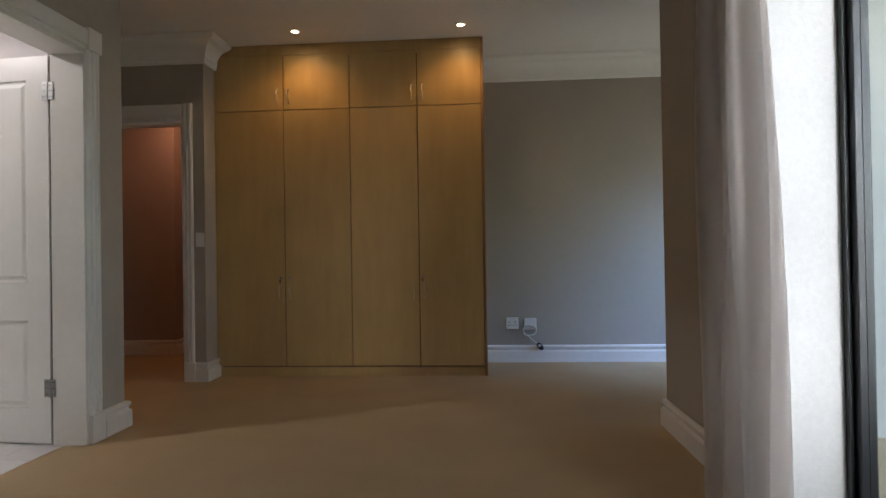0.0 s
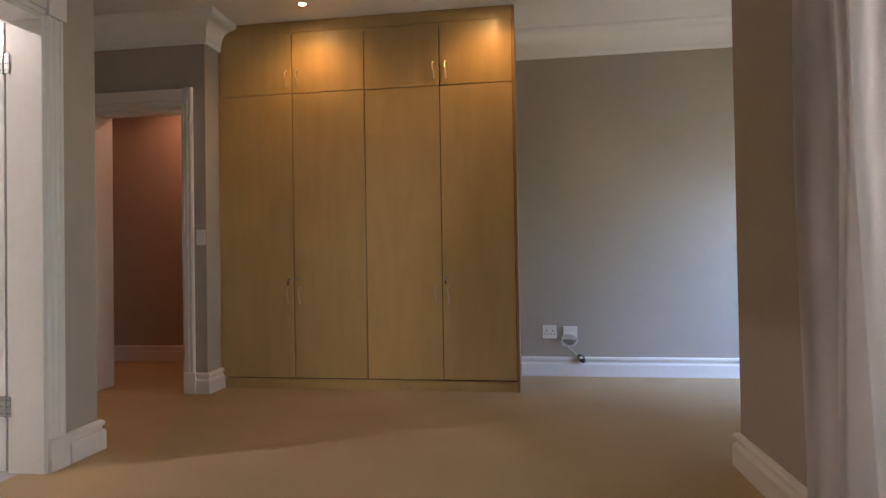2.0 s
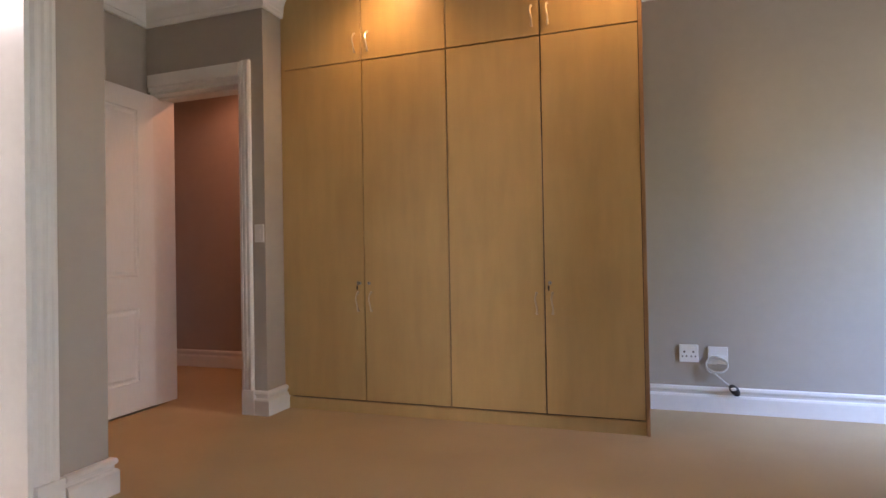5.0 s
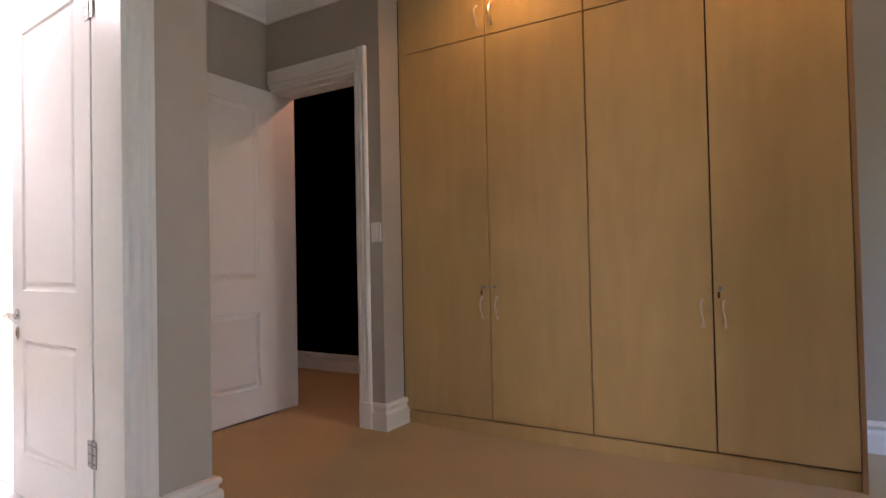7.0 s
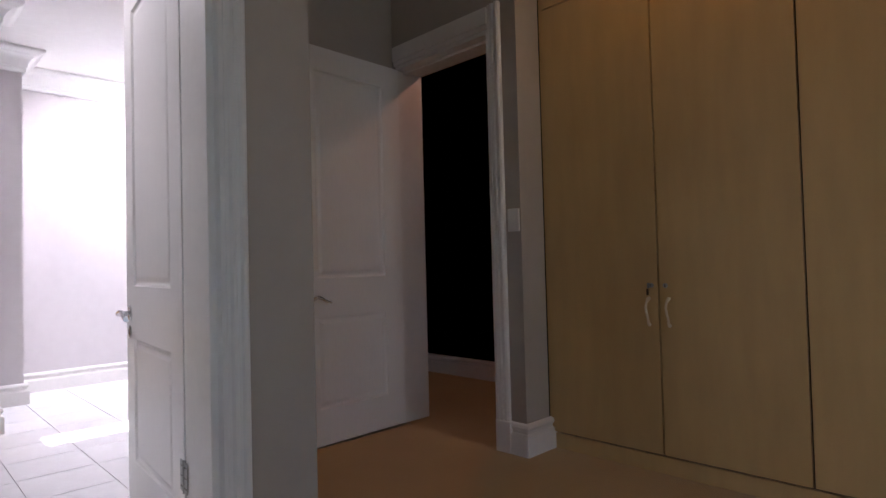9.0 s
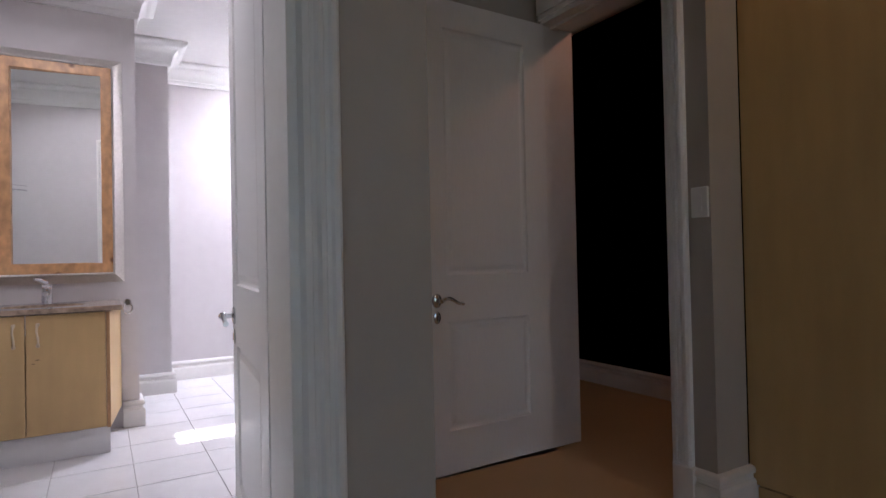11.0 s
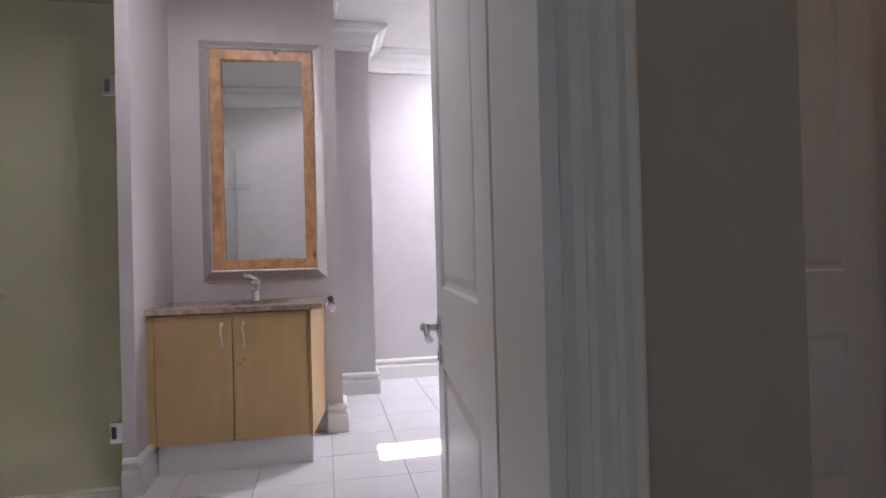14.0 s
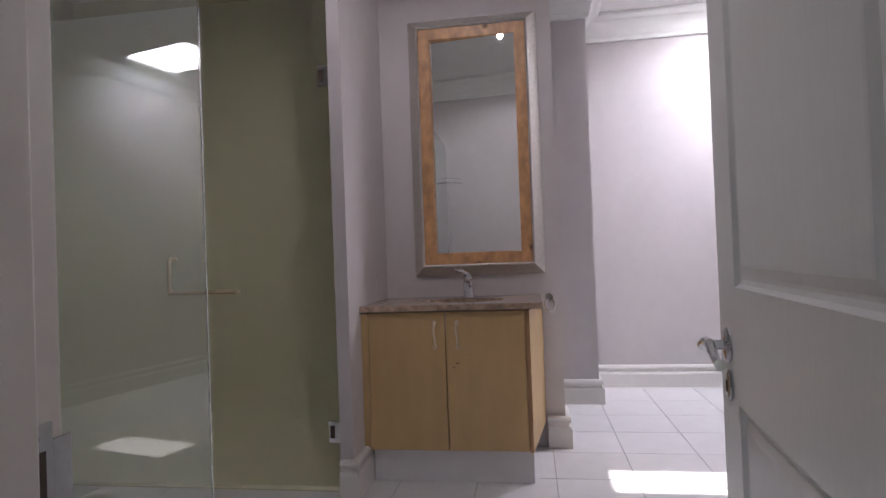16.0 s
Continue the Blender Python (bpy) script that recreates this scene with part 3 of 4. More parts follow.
# ---- wardrobe ----
WX = (-2.178, -1.600, -1.030, -0.457, 0.100)
SPLIT, DOOR_LO, DOOR_HI = 2.257, 0.086, 2.725
wardrobe = thing("wardrobe", ((WX[0] + WX[4]) / 2, 5.18, 0), "maple veneer built-in wardrobe with four tall and four short doors", "wardrobe")
part("side_panel", cube(WX[0] + 0.003, WX[0] + 0.021, WARD_Y + 0.022, 5.495, 0.05, CEIL_Z - 0.004), MAPLE, wardrobe)
part("side_panel", cube(WX[4] - 0.020, WX[4], WARD_Y - 0.001, 5.495, 0.0, CEIL_Z - 0.004, bevel=0.001), MAPLE_EDGE, wardrobe, "red-brown edged end panel")
part("back_panel", cube(WX[0] + 0.021, WX[4] - 0.018, 5.475, 5.495, 0.05, CEIL_Z - 0.004), MAPLE, wardrobe)
# dividers coloured dark to paint the shade in the gaps between doors
for wx in WX[1:4]:
    part("divider", cube(wx - 0.009, wx + 0.009, WARD_Y + 0.024, 5.475, 0.093, DOOR_HI - 0.011), GAP, wardrobe)
for wz in (0.076, SPLIT - 0.009, DOOR_HI - 0.01):
    part("shelf", cube(WX[0] + 0.021, WX[4] - 0.018, WARD_Y + 0.036, 5.475, wz, wz + 0.016), MAPLE, wardrobe)
# dark strips behind the joints, shade put in as colour
part("shadow_gap", cube(WX[4] - 0.034, WX[4] - 0.0205, WARD_Y + 0.020, WARD_Y + 0.030, 0.08, CEIL_Z - 0.004), GAP, wardrobe, "dark strip painting the shade beside the last door")
part("shadow_rail", cube(WX[0] + 0.022, WX[4] - 0.036, WARD_Y + 0.024, WARD_Y + 0.0355, 0.0755, 0.0915), GAP, wardrobe, "dark strip painting the shade under the doors")
part("plinth", cube(WX[0] + 0.003, WX[4] - 0.021, WARD_Y + 0.012, WARD_Y + 0.034, 0, 0.0745), MAPLE, wardrobe, "recessed maple plinth")
part("filler_strip", cube(-2.203, WX[0] + 0.001, WARD_Y + 0.006, WARD_Y + 0.022, 0.0, CEIL_Z - 0.003), MAPLE, wardrobe)
part("top_panel", cube(WX[0] + 0.003, WX[4] - 0.0185, WARD_Y + 0.001, WARD_Y + 0.019, DOOR_HI + 0.003, CEIL_Z - 0.003, bevel=0.001), MAPLE, wardrobe)


def bow_handle(x, z, parent, length=0.118):
    pts = curve_points(lambda u: (x + 0.004 * math.sin(u * math.tau), WARD_Y - 0.002 - 0.028 * math.sin(math.pi * min(max(u, 0), 1)) ** 0.6, z - length / 2 + length * u), 14)
    h = part("handle", tube(bm_new(), pts, lambda u: 0.0072 if u < 0.1 or u > 0.9 else 0.0055, 8), GOLDY, parent, "curved satin metal pull", smooth=True)
    for u in (0, 1):
        rod_bm = rod(bm_new(), (x, WARD_Y - 0.006, z - length / 2 + length * u), (x, WARD_Y, z - length / 2 + length * u), 0.008, seg=12)
        part("foot", rod_bm, GOLDY, h, smooth=True)


def lock(x, parent, key):
    barrel = part("lock", rod(bm_new(), (x, WARD_Y - 0.005, 0.832), (x, WARD_Y, 0.832), 0.0105, seg=16), STEEL, parent, "small round steel lock", smooth=True)
    part("keyhole", cube(x - 0.0018, x + 0.0018, WARD_Y - 0.0062, WARD_Y - 0.0051, 0.826, 0.838), GAP, barrel)
    if key:
        bm = rod(bm_new(), (x, WARD_Y - 0.024, 0.832), (x, WARD_Y - 0.005, 0.832), 0.003, seg=8)
        box(bm, x - 0.0015, x + 0.0015, WARD_Y - 0.042, WARD_Y - 0.022, 0.820, 0.844, bevel=0.001)
        part("key", bm, STEEL, barrel, "small steel key")
        part("key_tag", box(bm_new(), x - 0.008, x + 0.002, WARD_Y - 0.036, WARD_Y - 0.034, 0.790, 0.818, bevel=0.0006), GAP, barrel, "dark key tag")


for i in range(4):
    x0, x1 = WX[i] + 0.004, WX[i + 1] - (0.0235 if i == 3 else 0.004)
    left_pull = i in (1, 3)
    hx = x0 + 0.042 if left_pull else x1 - 0.042
    for lo, hi, hz in ((DOOR_LO, SPLIT - 0.0036, 0.715), (SPLIT + 0.0036, DOOR_HI, 2.375)):
        d = part("door", cube(x0, x1, WARD_Y, WARD_Y + 0.019, lo, hi, bevel=0.0012), MAPLE, wardrobe)
        bow_handle(hx, hz, d)
        if lo == DOOR_LO and i != 2:
            lock(hx + (-0.014 if left_pull else 0.014), d, i != 1)

# ---- ceiling spots ----
for sx in (-1.40, -0.073):
    spot = thing("ceiling_spot", (sx, 4.595, CEIL_Z), "small round recessed ceiling spot, lit warm", "ceiling light", "spots over the wardrobe")
    ring = bm_new()
    prof = [(0.022, 0.0), (0.040, 0.0), (0.042, -0.003), (0.038, -0.008), (0.026, -0.009), (0.022, -0.004)]
    loops = [[ring.verts.new((r * math.cos(k * math.tau / 32), r * math.sin(k * math.tau / 32), z)) for k in range(32)] for r, z in prof]
    for a, b in zip(loops, loops[1:] + loops[:1]):
        for k in range(32):
            ring.faces.new((a[k], a[(k + 1) % 32], b[(k + 1) % 32], b[k]))
    part("trim_ring", ring, WHITE, spot, local=True, smooth=True)
    part("bulb", rod(bm_new(), (0, 0, -0.006), (0, 0, -0.001), 0.022, seg=24), BULB, spot, "glowing warm bulb", local=True)

# ---- sockets, switch, cable ----
def plate(name, x, z, w, h, label, y=BACK_Y):
    root = thing(name, (x, y, z), label, "socket" if "socket" in name else "switch")
    part("cover_plate", cube(-w / 2, w / 2, -0.012, -0.0005, -h / 2, h / 2, bevel=0.004), PLASTIC, root, local=True)
    return root


sock = plate("wall_socket", 0.338, 0.358, 0.112, 0.108, "white double wall socket on the taupe wall")
for cx in (-0.026, 0.026):
    holes = bm_new()
    for hx, hz, r in ((0, 0.010, 0.0062), (-0.012, -0.018, 0.0048), (0.012, -0.018, 0.0048)):
        rod(holes, (cx + hx, -0.0128, hz), (cx + hx, -0.0119, hz), r, seg=12)
    part("socket_holes", holes, GAP, sock, "three dark round holes", local=True)
    part("rocker", cube(cx - 0.010, cx + 0.010, -0.015, -0.0118, 0.026, 0.040, bevel=0.0015), PLASTIC, sock, local=True)
outlet = plate("cable_outlet", 0.505, 0.350, 0.112, 0.108, "white blank cable outlet on the taupe wall")
part("cover_insert", cube(-0.045, 0.045, -0.0145, -0.0118, -0.043, 0.0, bevel=0.002), PLASTIC, outlet, local=True)
cable = thing("coiled_cable", (0.505, BACK_Y, 0.33), "grey coiled cable hanging from the wall outlet", "cable")
coil = curve_points(lambda u: (0.495 + 0.062 * math.cos(u * 15 + 1.6), BACK_Y - 0.030 - 0.010 * math.sin(u * 7), 0.302 + 0.046 * math.sin(u * 15 + 1.6) - 0.02 * u), 60)
tail = [(0.47, BACK_Y - 0.03, 0.255), (0.50, BACK_Y - 0.035, 0.225), (0.54, BACK_Y - 0.04, 0.190), (0.572, BACK_Y - 0.042, 0.168)]
part("cord", tube(bm_new(), [(0.505, BACK_Y - 0.012, 0.345)] + coil + tail, 0.0042, 8), CABLE, cable, smooth=True)
plug = ball(bm_new(), (0, 0, 0), 0.036, (0.72, 0.5, 1.15))
bmesh.ops.transform(plug, matrix=pose(0.588, BACK_Y - 0.046, 0.148, 0, -38, 0), verts=plug.verts)
part("plug", plug, BLACKP, cable, "black plug with pale pins", smooth=True)
part("plug_face", ball(bm_new(), (0.580, BACK_Y - 0.063, 0.158), 0.013, (1.2, 0.4, 0.8)), PLASTIC, cable, smooth=True)
switch = plate("light_switch", -2.245, 1.162, 0.070, 0.115, "white light switch beside the door frame", DOORWALL_Y)
part("rocker", cube(-0.012, 0.012, -0.0155, -0.0118, -0.004, 0.024, bevel=0.002), PLASTIC, switch, local=True)
part("rocker", cube(-0.012, 0.012, -0.0155, -0.0118, -0.040, -0.014, bevel=0.002), PLASTIC, switch, local=True)

# ---- patio door and curtain ----
patio = thing("patio_door", (1.42, 0.98, 0), "black aluminium glazed patio door", "door", kind="structure")
def bar(y0, y1, z0, z1, x0=1.392, x1=1.452):
    return cube(x0, x1, y0, y1, z0, z1, bevel=0.004)


part("frame_upright", box(bar(REVEAL_Y - 0.062, REVEAL_Y - 0.002, 0.0, 2.62), 1.375, 1.391, REVEAL_Y - 0.030, REVEAL_Y - 0.002, 0, 2.62, bevel=0.002), BLACKAL, patio)
part("frame_upright", bar(-0.298, -0.24, 0.0, 2.62), BLACKAL, patio)
part("frame_upright", bar(0.93, 1.01, 0.055, 2.56), BLACKAL, patio)
part("frame_head", bar(-0.24, REVEAL_Y - 0.062, 2.29, 2.62), BLACKAL, patio)
part("threshold", bar(-0.24, REVEAL_Y - 0.062, 0.0, 0.055), BLACKAL, patio)
for y0, y1 in ((-0.24, 0.93), (1.01, REVEAL_Y - 0.062)):
    g = part("pane", cube(1.418, 1.424, y0, y1, 0.055, 2.56), CLEARGLASS, patio)
    g.visible_shadow = False
window = thing("window_1", (3.3, 4.5, 0.10), "black framed window lighting the recess", "window", kind="structure")
for a in ((3.75, 3.80, 0.10, 2.35), (5.20, 5.25, 0.10, 2.35), (3.80, 5.20, 0.10, 0.15), (3.80, 5.20, 2.30, 2.35), (4.48, 4.53, 0.15, 2.30)):
    part("window_frame", cube(3.28, 3.33, *a, bevel=0.003), BLACKAL, window)
for y0, y1 in ((3.80, 4.48), (4.53, 5.20)):
    g = part("pane", cube(3.302, 3.308, y0, y1, 0.15, 2.30), CLEARGLASS, window)
    g.visible_shadow = False

curtain = thing("curtain", (1.0, 2.3, 0), "cream linen curtain drawn aside and hanging to the carpet", "curtain")
cl = bm_new()
NU, NV = 150, 44
grid = []
for j in range(NV + 1):
    v = j / NV
    z = 2.66 * (1 - v) + 0.012 * v
    row = []
    for i in range(NU + 1):
        u = i / NU
        spread = 0.52 + 0.12 * v ** 1.5
        phase = u * 3.6 * math.tau + 0.6 * math.sin(2.1 * v + 4 * u)
        deep = (0.044 + 0.028 * v) * (0.75 + 0.25 * math.sin(9 * u + 1.0))
        y = 2.60 - spread * u + 0.016 * math.sin(2 * phase + v) + 0.010 * math.sin(5 * v + 7 * u)
        x = 1.022 - 0.022 * v + deep * math.sin(phase) + 0.012 * math.sin(6 * v + 11 * u)
        row.append(cl.verts.new((x, y, z)))
    grid.append(row)
for j in range(NV):
    for i in range(NU):
        cl.faces.new((grid[j][i], grid[j][i + 1], grid[j + 1][i + 1], grid[j + 1][i]))
bmesh.ops.solidify(cl, geom=cl.faces[:], thickness=0.003)
part("cloth", cl, LINEN, curtain, smooth=True)
part("curtain_rail", rod(bm_new(), (1.02, -0.5, 2.69), (1.02, 2.72, 2.69), 0.014), STEEL, curtain, "slim metal curtain rail", smooth=True)
for ry in (-0.4, 2.68):
    part("bracket", rod(bm_new(), (1.02, ry, 2.69), (RIGHT_X + 0.002, ry, 2.69), 0.009), STEEL, curtain)

# ---- outside ----
structure("ground", cube(3.45, 400, -400, 400, -0.30, -0.14), PAVE, "pale paving and ground outside", category="ground")
structure("pavement", cube(1.47, 3.449, -6.0, 3.28, -0.30, -0.10), PAVE, "paved patio outside the glazed door", category="patio")
hedge = bm_new()
rng = random.Random(4)
for k in range(5200):
    p = Vector((6.4 + rng.random() * 1.2, -5 + rng.random() * 15, 0.0))
    p.z = -0.1 + rng.random() ** 0.8 * (1.75 + 0.25 * math.sin(p.y * 2.1) + 0.2 * math.sin(p.y * 5.3))
    a, b = Vector((rng.gauss(0, 1), rng.gauss(0, 1), rng.gauss(0, 1))).normalized(), Vector((rng.gauss(0, 1), rng.gauss(0, 1), rng.gauss(0, 1))).normalized()
    s = 0.06 + 0.07 * rng.random()
    hedge.faces.new([hedge.verts.new(p + q) for q in (-a * s, b * s * 0.45, a * s, -b * s * 0.45)])
hob = new("hedge", mesh_of("hedge", hedge, LEAF))
tagged(hob, "dense green garden hedge behind the patio", "hedge", kind="stuff")

# ---- vanity ----
VF = -4.352
vanity = thing("vanity_cabinet", (-4.59, 2.41, 0), "pale maple vanity cabinet with two doors", "cabinet")
vb = prism(bm_new(), [(VF + 0.017, 2.753), (VF + 0.017, 2.768), (VAN_X + 0.002, 2.832), (VAN_X + 0.002, 2.753)], "z", 0.135, 0.728)
box(vb, VAN_X + 0.002, VF - 0.001, 2.045, 2.063, 0.135, 0.728)
box(vb, VAN_X + 0.002, VAN_X + 0.012, 2.063, 2.752, 0.135, 0.728)
box(vb, VAN_X + 0.012, VF - 0.001, 2.063, 2.752, 0.137, 0.153)
part("body", vb, MAPLE2, vanity)
part("end_edging", cube(VF + 0.0172, VF + 0.0195, 2.7525, 2.7685, 0.135, 0.728), MAPLE_EDGE, vanity, "darker front edge of the end panel")
part("filler", cube(VF - 0.002, VF + 0.017, 2.040, 2.070, 0.135, 0.728), MAPLE2, vanity)
part("plinth", cube(VAN_X + 0.01, VF - 0.004, 2.075, 2.766, 0.0, 0.134, bevel=0.002), TILE, vanity, "white tiled plinth")
# dark colour paints the shadow line below the slab
part("rail", cube(VF - 0.002, VF + 0.012, 2.072, 2.750, 0.7315, 0.7365), GAP, vanity, "thin rail coloured dark as the shade under the top")
for y0, y1, ky in ((2.073, 2.409, 2.365), (2.413, 2.750, 2.462)):
    d = part("door", cube(VF, VF + 0.018, y0, y1, 0.140, 0.7305, bevel=0.0015), MAPLE2, vanity)
    bow = curve_points(lambda u: (VF + 0.019 + 0.026 * math.sin(math.pi * u) ** 0.6, ky + 0.003 * math.sin(u * math.tau), 0.580 + 0.105 * u), 14)
    pull = part("handle", tube(bm_new(), bow, lambda u: 0.0068 if u < 0.1 or u > 0.9 else 0.005, 8), GOLDY, d, "curved satin metal pull", smooth=True)
    for fz in (0.580, 0.685):
        part("foot", rod(bm_new(), (VF + 0.0175, ky, fz), (VF + 0.024, ky, fz), 0.009, seg=12), GOLDY, pull, smooth=True)
    if ky > 2.4:
        part("scratch", box(cube(VF + 0.0181, VF + 0.0184, 2.452, 2.468, 0.510, 0.5135), VF + 0.0181, VF + 0.0184, 2.437, 2.449, 0.492, 0.495), GAP, d, "short dark scuff marks")

# granite top with an oval cut-out for the bowl
top = thing("granite_worktop", (-4.58, 2.43, 0.729), "brown speckled granite vanity top", "worktop")
TX0, TX1, TY0, TY1 = VAN_X + 0.001, VF + 0.035, 2.037, 2.825
CX, CY, RX, RY = -4.56, 2.47, 0.135, 0.185
tb, N = bm_new(), 48
def on_edge(a):
    dx, dy = math.cos(a), math.sin(a)
    k = min(((TX1 if dx > 0 else TX0) - CX) / dx if abs(dx) > 1e-6 else 1e9, ((TY1 if dy > 0 else TY0) - CY) / dy if abs(dy) > 1e-6 else 1e9)
    return CX + dx * k, CY + dy * k
angles = sorted([k * math.tau / N for k in range(N)] + [math.atan2(y - CY, x - CX) % math.tau for x in (TX0, TX1) for y in (TY0, TY1)])
def ring_at(f, z):
    return [tb.verts.new((*f(a), z)) for a in angles]
oval = lambda a: (CX + RX * math.cos(a), CY + RY * math.sin(a))
rings = [ring_at(oval, 0.737), ring_at(on_edge, 0.737), ring_at(on_edge, 0.762), ring_at(oval, 0.762)]
for a, b in zip(rings, rings[1:] + rings[:1]):
    for k in range(len(angles)):
        tb.faces.new((a[k], a[(k + 1) % len(angles)], b[(k + 1) % len(angles)], b[k]))
part("slab", tb, GRANITE, top)
basin = bm_new()
rows = [[basin.verts.new((CX + (RX + 0.012) * math.cos(a) * math.cos(p), CY + (RY + 0.012) * math.sin(a) * math.cos(p), 0.729 - 0.13 * math.sin(p))) for a in [k * math.tau / 40 for k in range(40)]] for p in (0, 0.25, 0.5, 0.8, 1.1, 1.4)]
for a, b in zip(rows, rows[1:]):
    for k in range(40):
        basin.faces.new((a[k], a[(k + 1) % 40], b[(k + 1) % 40], b[k]))
basin.faces.new(rows[-1])
bmesh.ops.solidify(basin, geom=basin.faces[:], thickness=0.008)
bowl = thing("wash_basin", (CX, CY, 0.60), "white ceramic bowl sunk in the granite top", "basin")
part("bowl", basin, CERAMIC, bowl, smooth=True)
part("waste", rod(bm_new(), (CX, CY, 0.603), (CX, CY, 0.612), 0.02), CHROME, bowl, smooth=True)

tap = thing("basin_tap", (-4.735, 2.475, 0.7625), "chrome single-lever basin mixer", "tap")
tbm = rod(bm_new(), (-4.735, 2.475, 0.7625), (-4.735, 2.475, 0.770), 0.027, 0.025, 24)
rod(tbm, (-4.735, 2.475, 0.770), (-4.735, 2.475, 0.850), 0.027, 0.024, 24)
part("tap_body", tbm, CHROME, tap, smooth=True)
part("spout", tube(bm_new(), curve_points(lambda u: (-4.725 + 0.115 * u, 2.475, 0.822 + 0.020 * math.sin(u * 2.6) - 0.012 * u), 12), lambda u: 0.019 - 0.005 * u), CHROME, tap, smooth=True)
lv = ball(bm_new(), (-4.735, 2.475, 0.856), 0.028, (1, 1, 0.9))
part("cap", lv, CHROME, tap, smooth=True)
part("tap_lever", tube(bm_new(), curve_points(lambda u: (-4.735 + 0.062 * u, 2.475 - 0.052 * u, 0.872 + 0.026 * math.sin(u * 1.7)), 10), lambda u: 0.017 - 0.007 * u), CHROME, tap, smooth=True)

ringt = thing("towel_hook", (VAN_X, 2.868, 0.74), "chrome towel ring on the wall beside the vanity", "towel ring")
part("wall_rose", rod(bm_new(), (VAN_X + 0.001, 2.868, 0.745), (VAN_X + 0.012, 2.868, 0.745), 0.022, 0.018, 20), CHROME, ringt, smooth=True)
part("arm", rod(bm_new(), (VAN_X + 0.012, 2.868, 0.745), (VAN_X + 0.055, 2.868, 0.745), 0.007), CHROME, ringt, smooth=True)
part("ring", tube(bm_new(), curve_points(lambda u: (VAN_X + 0.052, 2.868 + 0.024 * math.sin(u * 5.4 + 0.45), 0.712 + 0.032 * math.cos(u * 5.4 + 0.45)), 24), 0.005), CHROME, ringt, smooth=True)

# ---- mirror ----
MY0, MY1, MZ0, MZ1 = 2.312, 2.738, 0.985, 2.070
mirror = thing("wall_mirror", (VAN_X, 2.525, MZ0), "tall mirror in a knotty pine frame with a silver outer moulding", "mirror")


def frame_ring(pts):
    """A mitred frame round the glass: pts are (out from the glass edge, out from the wall)."""
    bm, loops = bm_new(), []
    for o, d in pts:
        loops.append([bm.verts.new((VAN_X + d, y, z)) for y, z in ((MY0 - o, MZ0 - o), (MY1 + o, MZ0 - o), (MY1 + o, MZ1 + o), (MY0 - o, MZ1 + o))])
    for a, b in zip(loops, loops[1:] + loops[:1]):
        for k in range(4):
            bm.faces.new((a[k], a[(k + 1) % 4], b[(k + 1) % 4], b[k]))
    return bm


pane = cube(-0.002, 0.002, MY0 - 2.525 - 0.004, MY1 - 2.525 + 0.004, MZ0 - 0.004, MZ1 + 0.004)
bmesh.ops.transform(pane, matrix=Matrix.Translation((VAN_X + 0.034, 2.525, 0)) @ Matrix.Rotation(radians(-3.6), 4, "Z"), verts=pane.verts)
part("glass", pane, MIRROR, mirror, "clear silvered glass")
part("pine_frame", frame_ring([(0.0, 0.020), (0.0, 0.046), (0.004, 0.050), (0.056, 0.050), (0.058, 0.046), (0.058, 0.020)]), PINE, mirror, "knotty orange pine inner frame")
part("silver_frame", frame_ring([(0.058, 0.002), (0.058, 0.056), (0.064, 0.060), (0.070, 0.058), (0.112, 0.012), (0.116, 0.008), (0.116, 0.002)]), SILVER, mirror, "sloping brushed silver outer moulding")

# ---- shower ----
GX = -4.25
shower = thing("shower_door", (GX, 1.55, 0.0), "green tinted glass shower door with chrome hinges", "shower door")
g = part("glass_leaf", cube(GX - 0.004, GX + 0.004, 1.150, 1.970, 0.012, 2.115), GREENGLASS, shower)
g.visible_shadow = False
for hz in (0.245, 1.755):
    hb = cube(GX - 0.014, GX + 0.014, 1.914, 1.964, hz - 0.045, hz + 0.045, bevel=0.003)
    h = part("hinge", hb, CHROME, shower, "square chrome glass hinge")
    part("hinge_plate", cube(GX - 0.026, GX + 0.026, 1.974, 1.983, hz - 0.045, hz + 0.045, bevel=0.002), CHROME, h)
    part("hinge_knuckle", rod(bm_new(), (GX, 1.969, hz - 0.030), (GX, 1.969, hz + 0.030), 0.013), STEEL, h, smooth=True)
    part("pivot_slot", cube(GX + 0.0142, GX + 0.0165, 1.921, 1.940, hz - 0.026, hz + 0.026, bevel=0.002), GAP, h, "dark pivot slot")
rail = tube(bm_new(), [(GX + 0.045, 1.215, 0.850), (GX + 0.045, 1.535, 0.850)], 0.009, 12)
rod(rail, (GX + 0.004, 1.525, 0.850), (GX + 0.047, 1.525, 0.850), 0.009)
ball(rail, (GX + 0.047, 1.535, 0.850), 0.013)
part("towel_bar", rail, GOLDY, shower, "horizontal towel bar handle", smooth=True)
pull = tube(bm_new(), [(GX + 0.004, 1.222, 0.850), (GX + 0.035, 1.222, 0.850), (GX + 0.048, 1.222, 0.862), (GX + 0.048, 1.222, 0.985), (GX + 0.035, 1.222, 0.998), (GX + 0.004, 1.222, 0.998)], 0.010, 12)
part("pull", pull, GOLDY, shower, "vertical bow pull", smooth=True)
fixed = thing("glass_partition", (GX, 0.58, 0.0), "fixed green tinted glass panel beside the shower door", "glass panel")
g = part("glass", cube(GX - 0.004, GX + 0.004, 0.022, 1.1497, 0.0, 2.115), GREENGLASS, fixed)
g.visible_shadow = False

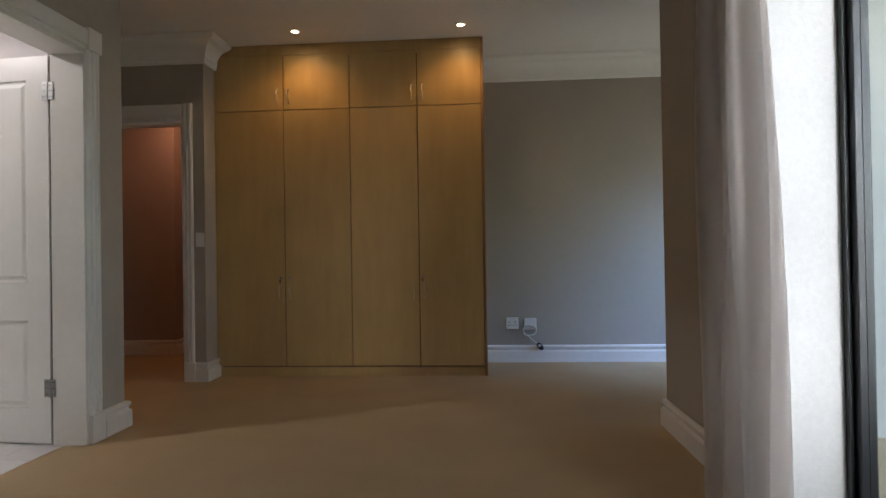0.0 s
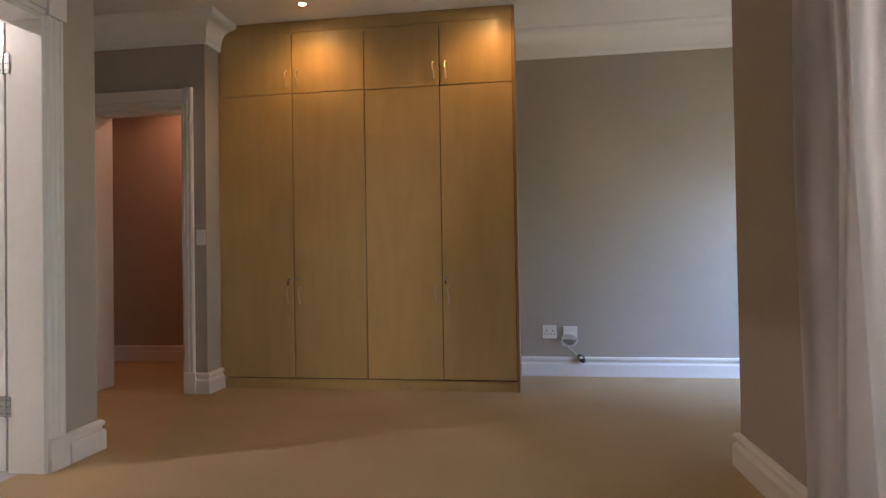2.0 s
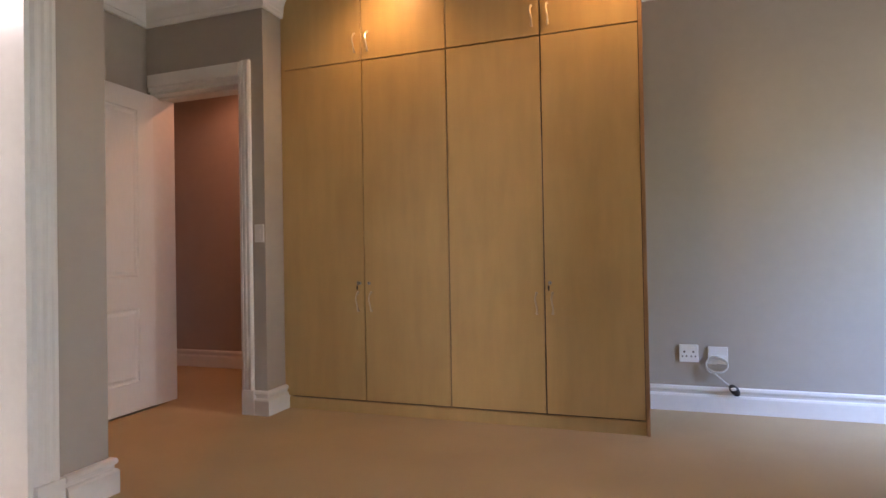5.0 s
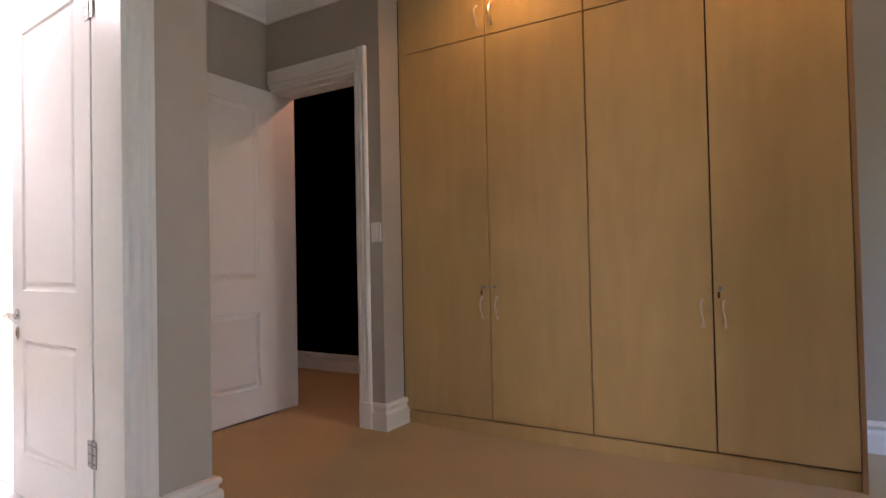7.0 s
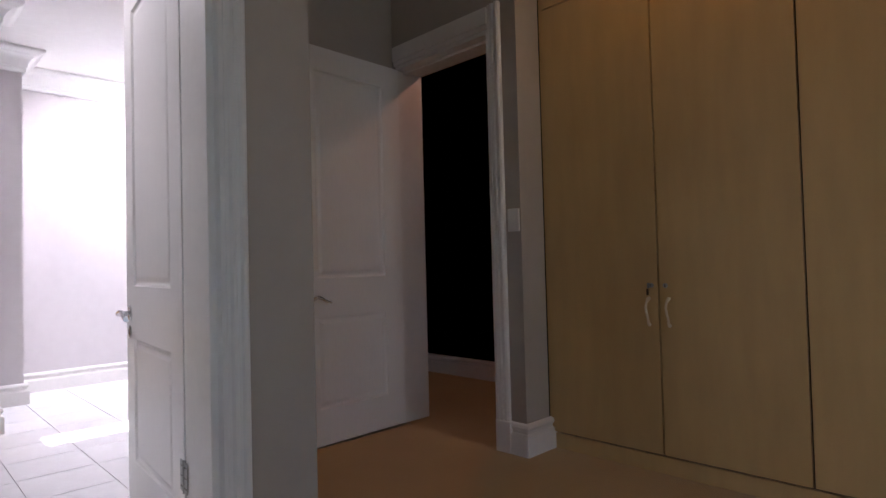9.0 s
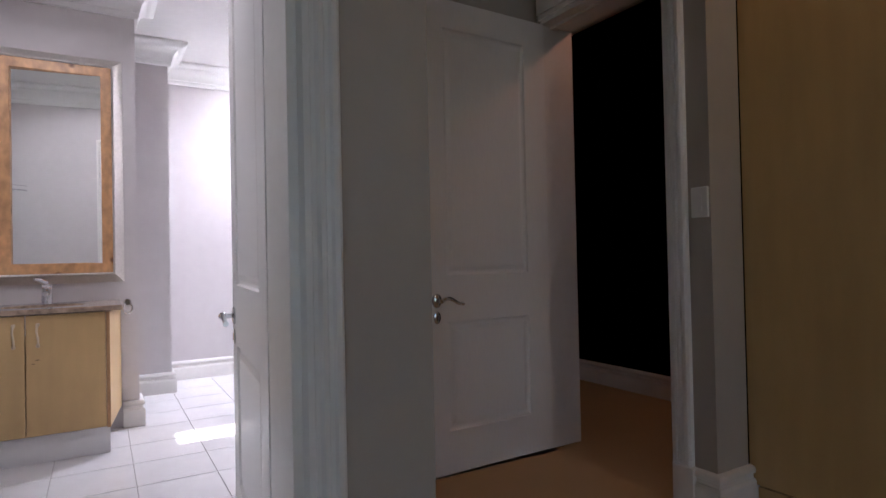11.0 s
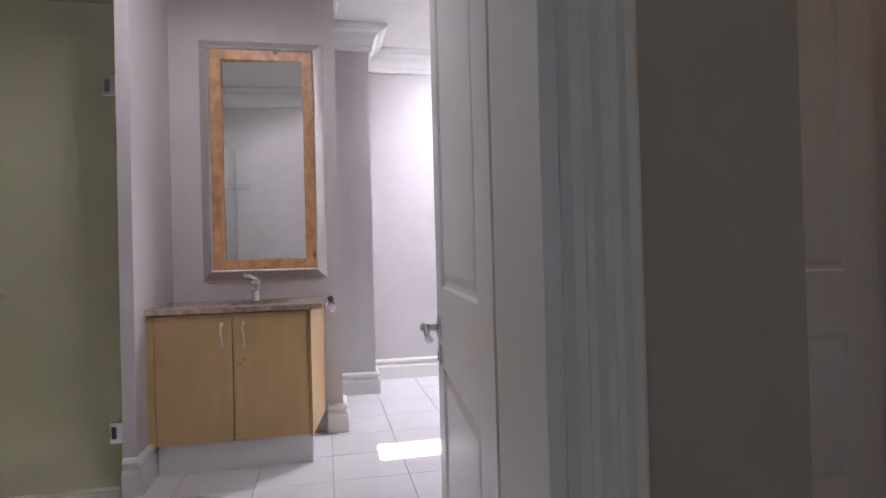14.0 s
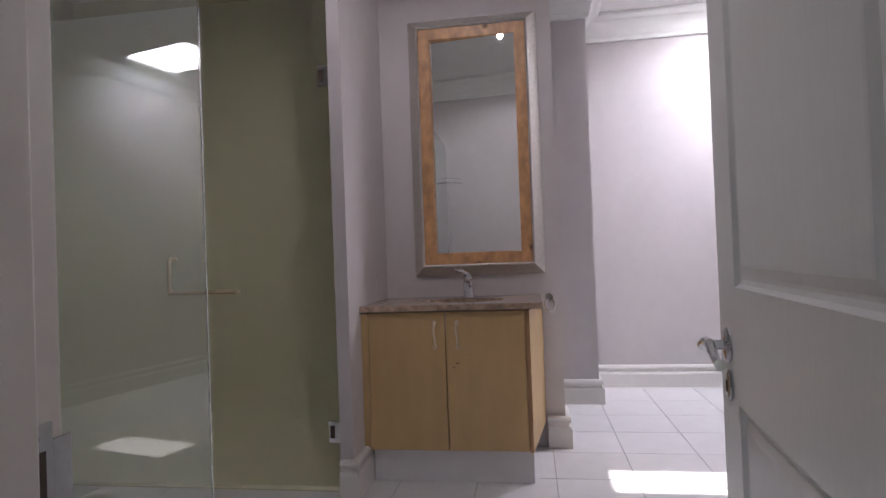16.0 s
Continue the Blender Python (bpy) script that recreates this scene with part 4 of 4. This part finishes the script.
structure("floor_shower", cube(-5.099, GX + 0.03, 0.021, 1.984, -0.02, 0.006), OLIVE, "olive tiled shower floor", category="floor")

# free-standing bath screen with a rounded top corner
SA, SB = Vector((-3.435, 1.852)), Vector((-2.336, 1.706))
screen = thing("glass_screen", ((SA.x + SB.x) / 2, (SA.y + SB.y) / 2, 0.0), "clear glass screen with a rounded top corner", "glass screen")
L = (SB - SA).length
outline = [(0, 0.0), (L, 0.0), (L, 2.02), (0.30, 2.02)] + [(0.30 - 0.30 * math.sin(a), 1.72 + 0.30 * math.cos(a)) for a in (0.26, 0.52, 0.79, 1.05, 1.31, 1.57)]
sg = prism(bm_new(), outline, "y", -0.004, 0.004)
way = (SB - SA).normalized()
bmesh.ops.transform(sg, matrix=Matrix.Translation((SA.x, SA.y, 0)) @ Matrix.Rotation(math.atan2(way.y, way.x), 4, "Z"), verts=sg.verts)
rim = cube(-0.005, -0.0004, -0.004, 0.004, 0.0, 1.72, bevel=0.0008)
bmesh.ops.transform(rim, matrix=Matrix.Translation((SA.x, SA.y, 0)) @ Matrix.Rotation(math.atan2(way.y, way.x), 4, "Z"), verts=rim.verts)
part("edge_glint", rim, GLASSEDGE, screen, "polished glass edge, its bright line painted pale green")
g = part("pane", sg, SCREENGLASS, screen)
g.visible_shadow = False

shelf = thing("corner_shelf", (-2.40, 1.80, 1.66), "small chrome wire shelf on the bathroom wall", "shelf")
part("shelf_rim", tube(bm_new(), curve_points(lambda u: (BATHFACE_X - 0.004 - 0.13 * math.sin(u * math.pi), 1.70 - 0.14 * math.cos(u * math.pi), 1.66), 20), 0.005), CHROME, shelf, smooth=True)
part("shelf_rim", tube(bm_new(), curve_points(lambda u: (BATHFACE_X - 0.004 - 0.13 * math.sin(u * math.pi), 1.70 - 0.14 * math.cos(u * math.pi), 1.70), 20), 0.003), CHROME, shelf, smooth=True)
for k in range(7):
    part("shelf_wire", rod(bm_new(), (BATHFACE_X - 0.002, 1.58 + 0.04 * k, 1.66), (BATHFACE_X - 0.004 - 0.13 * math.sqrt(1 - ((k - 3) / 3.5) ** 2), 1.58 + 0.04 * k, 1.66), 0.0025, seg=8), CHROME, shelf)
bspot = thing("ceiling_spot", (-3.36, 2.44, BATH_Z), "small round recessed bathroom ceiling spot", "ceiling light")
part("trim_ring", rod(bm_new(), (0, 0, -0.008), (0, 0, -0.001), 0.044, 0.048, 32), WHITE, bspot, local=True, smooth=True)
part("bulb", rod(bm_new(), (0, 0, -0.012), (0, 0, -0.0085), 0.016, seg=24), BULB2, bspot, "glowing cool bulb", local=True)

# ---- floor tiles of the bathroom ----
PITCH, JOINT = 0.333, 0.0035
tile_mesh = mesh_of("tile", cube(JOINT / 2, PITCH - JOINT / 2, JOINT / 2, PITCH - JOINT / 2, -0.012, 0.0, bevel=0.0012), TILE)
cut_meshes = {}
for i in range(-5, 8):
    for j in range(-9, 6):
        x0, y0 = -4.748 + PITCH * i, 2.857 + PITCH * j
        x1, y1 = min(x0 + PITCH, -2.226), min(y0 + PITCH, 4.699 if x0 < -3.3 else 3.33)
        x0c, y0c = max(x0, -6.149), max(y0, -0.099)
        if x1 - x0c < 0.02 or y1 - y0c < 0.02:
            continue
        key = tuple(round(v, 3) for v in (x0c - x0, x1 - x0, y0c - y0, y1 - y0))
        if key == (0, PITCH, 0, PITCH):
            me = tile_mesh
        else:
            if key not in cut_meshes:
                cut_meshes[key] = mesh_of("tile", cube(key[0] + JOINT / 2, key[1] - JOINT / 2, key[2] + JOINT / 2, key[3] - JOINT / 2, -0.012, 0.0), TILE)
            me = cut_meshes[key]
        t = new("tile", me)
        t.location = (x0, y0, 0.0)
        t.parent = bath_floor
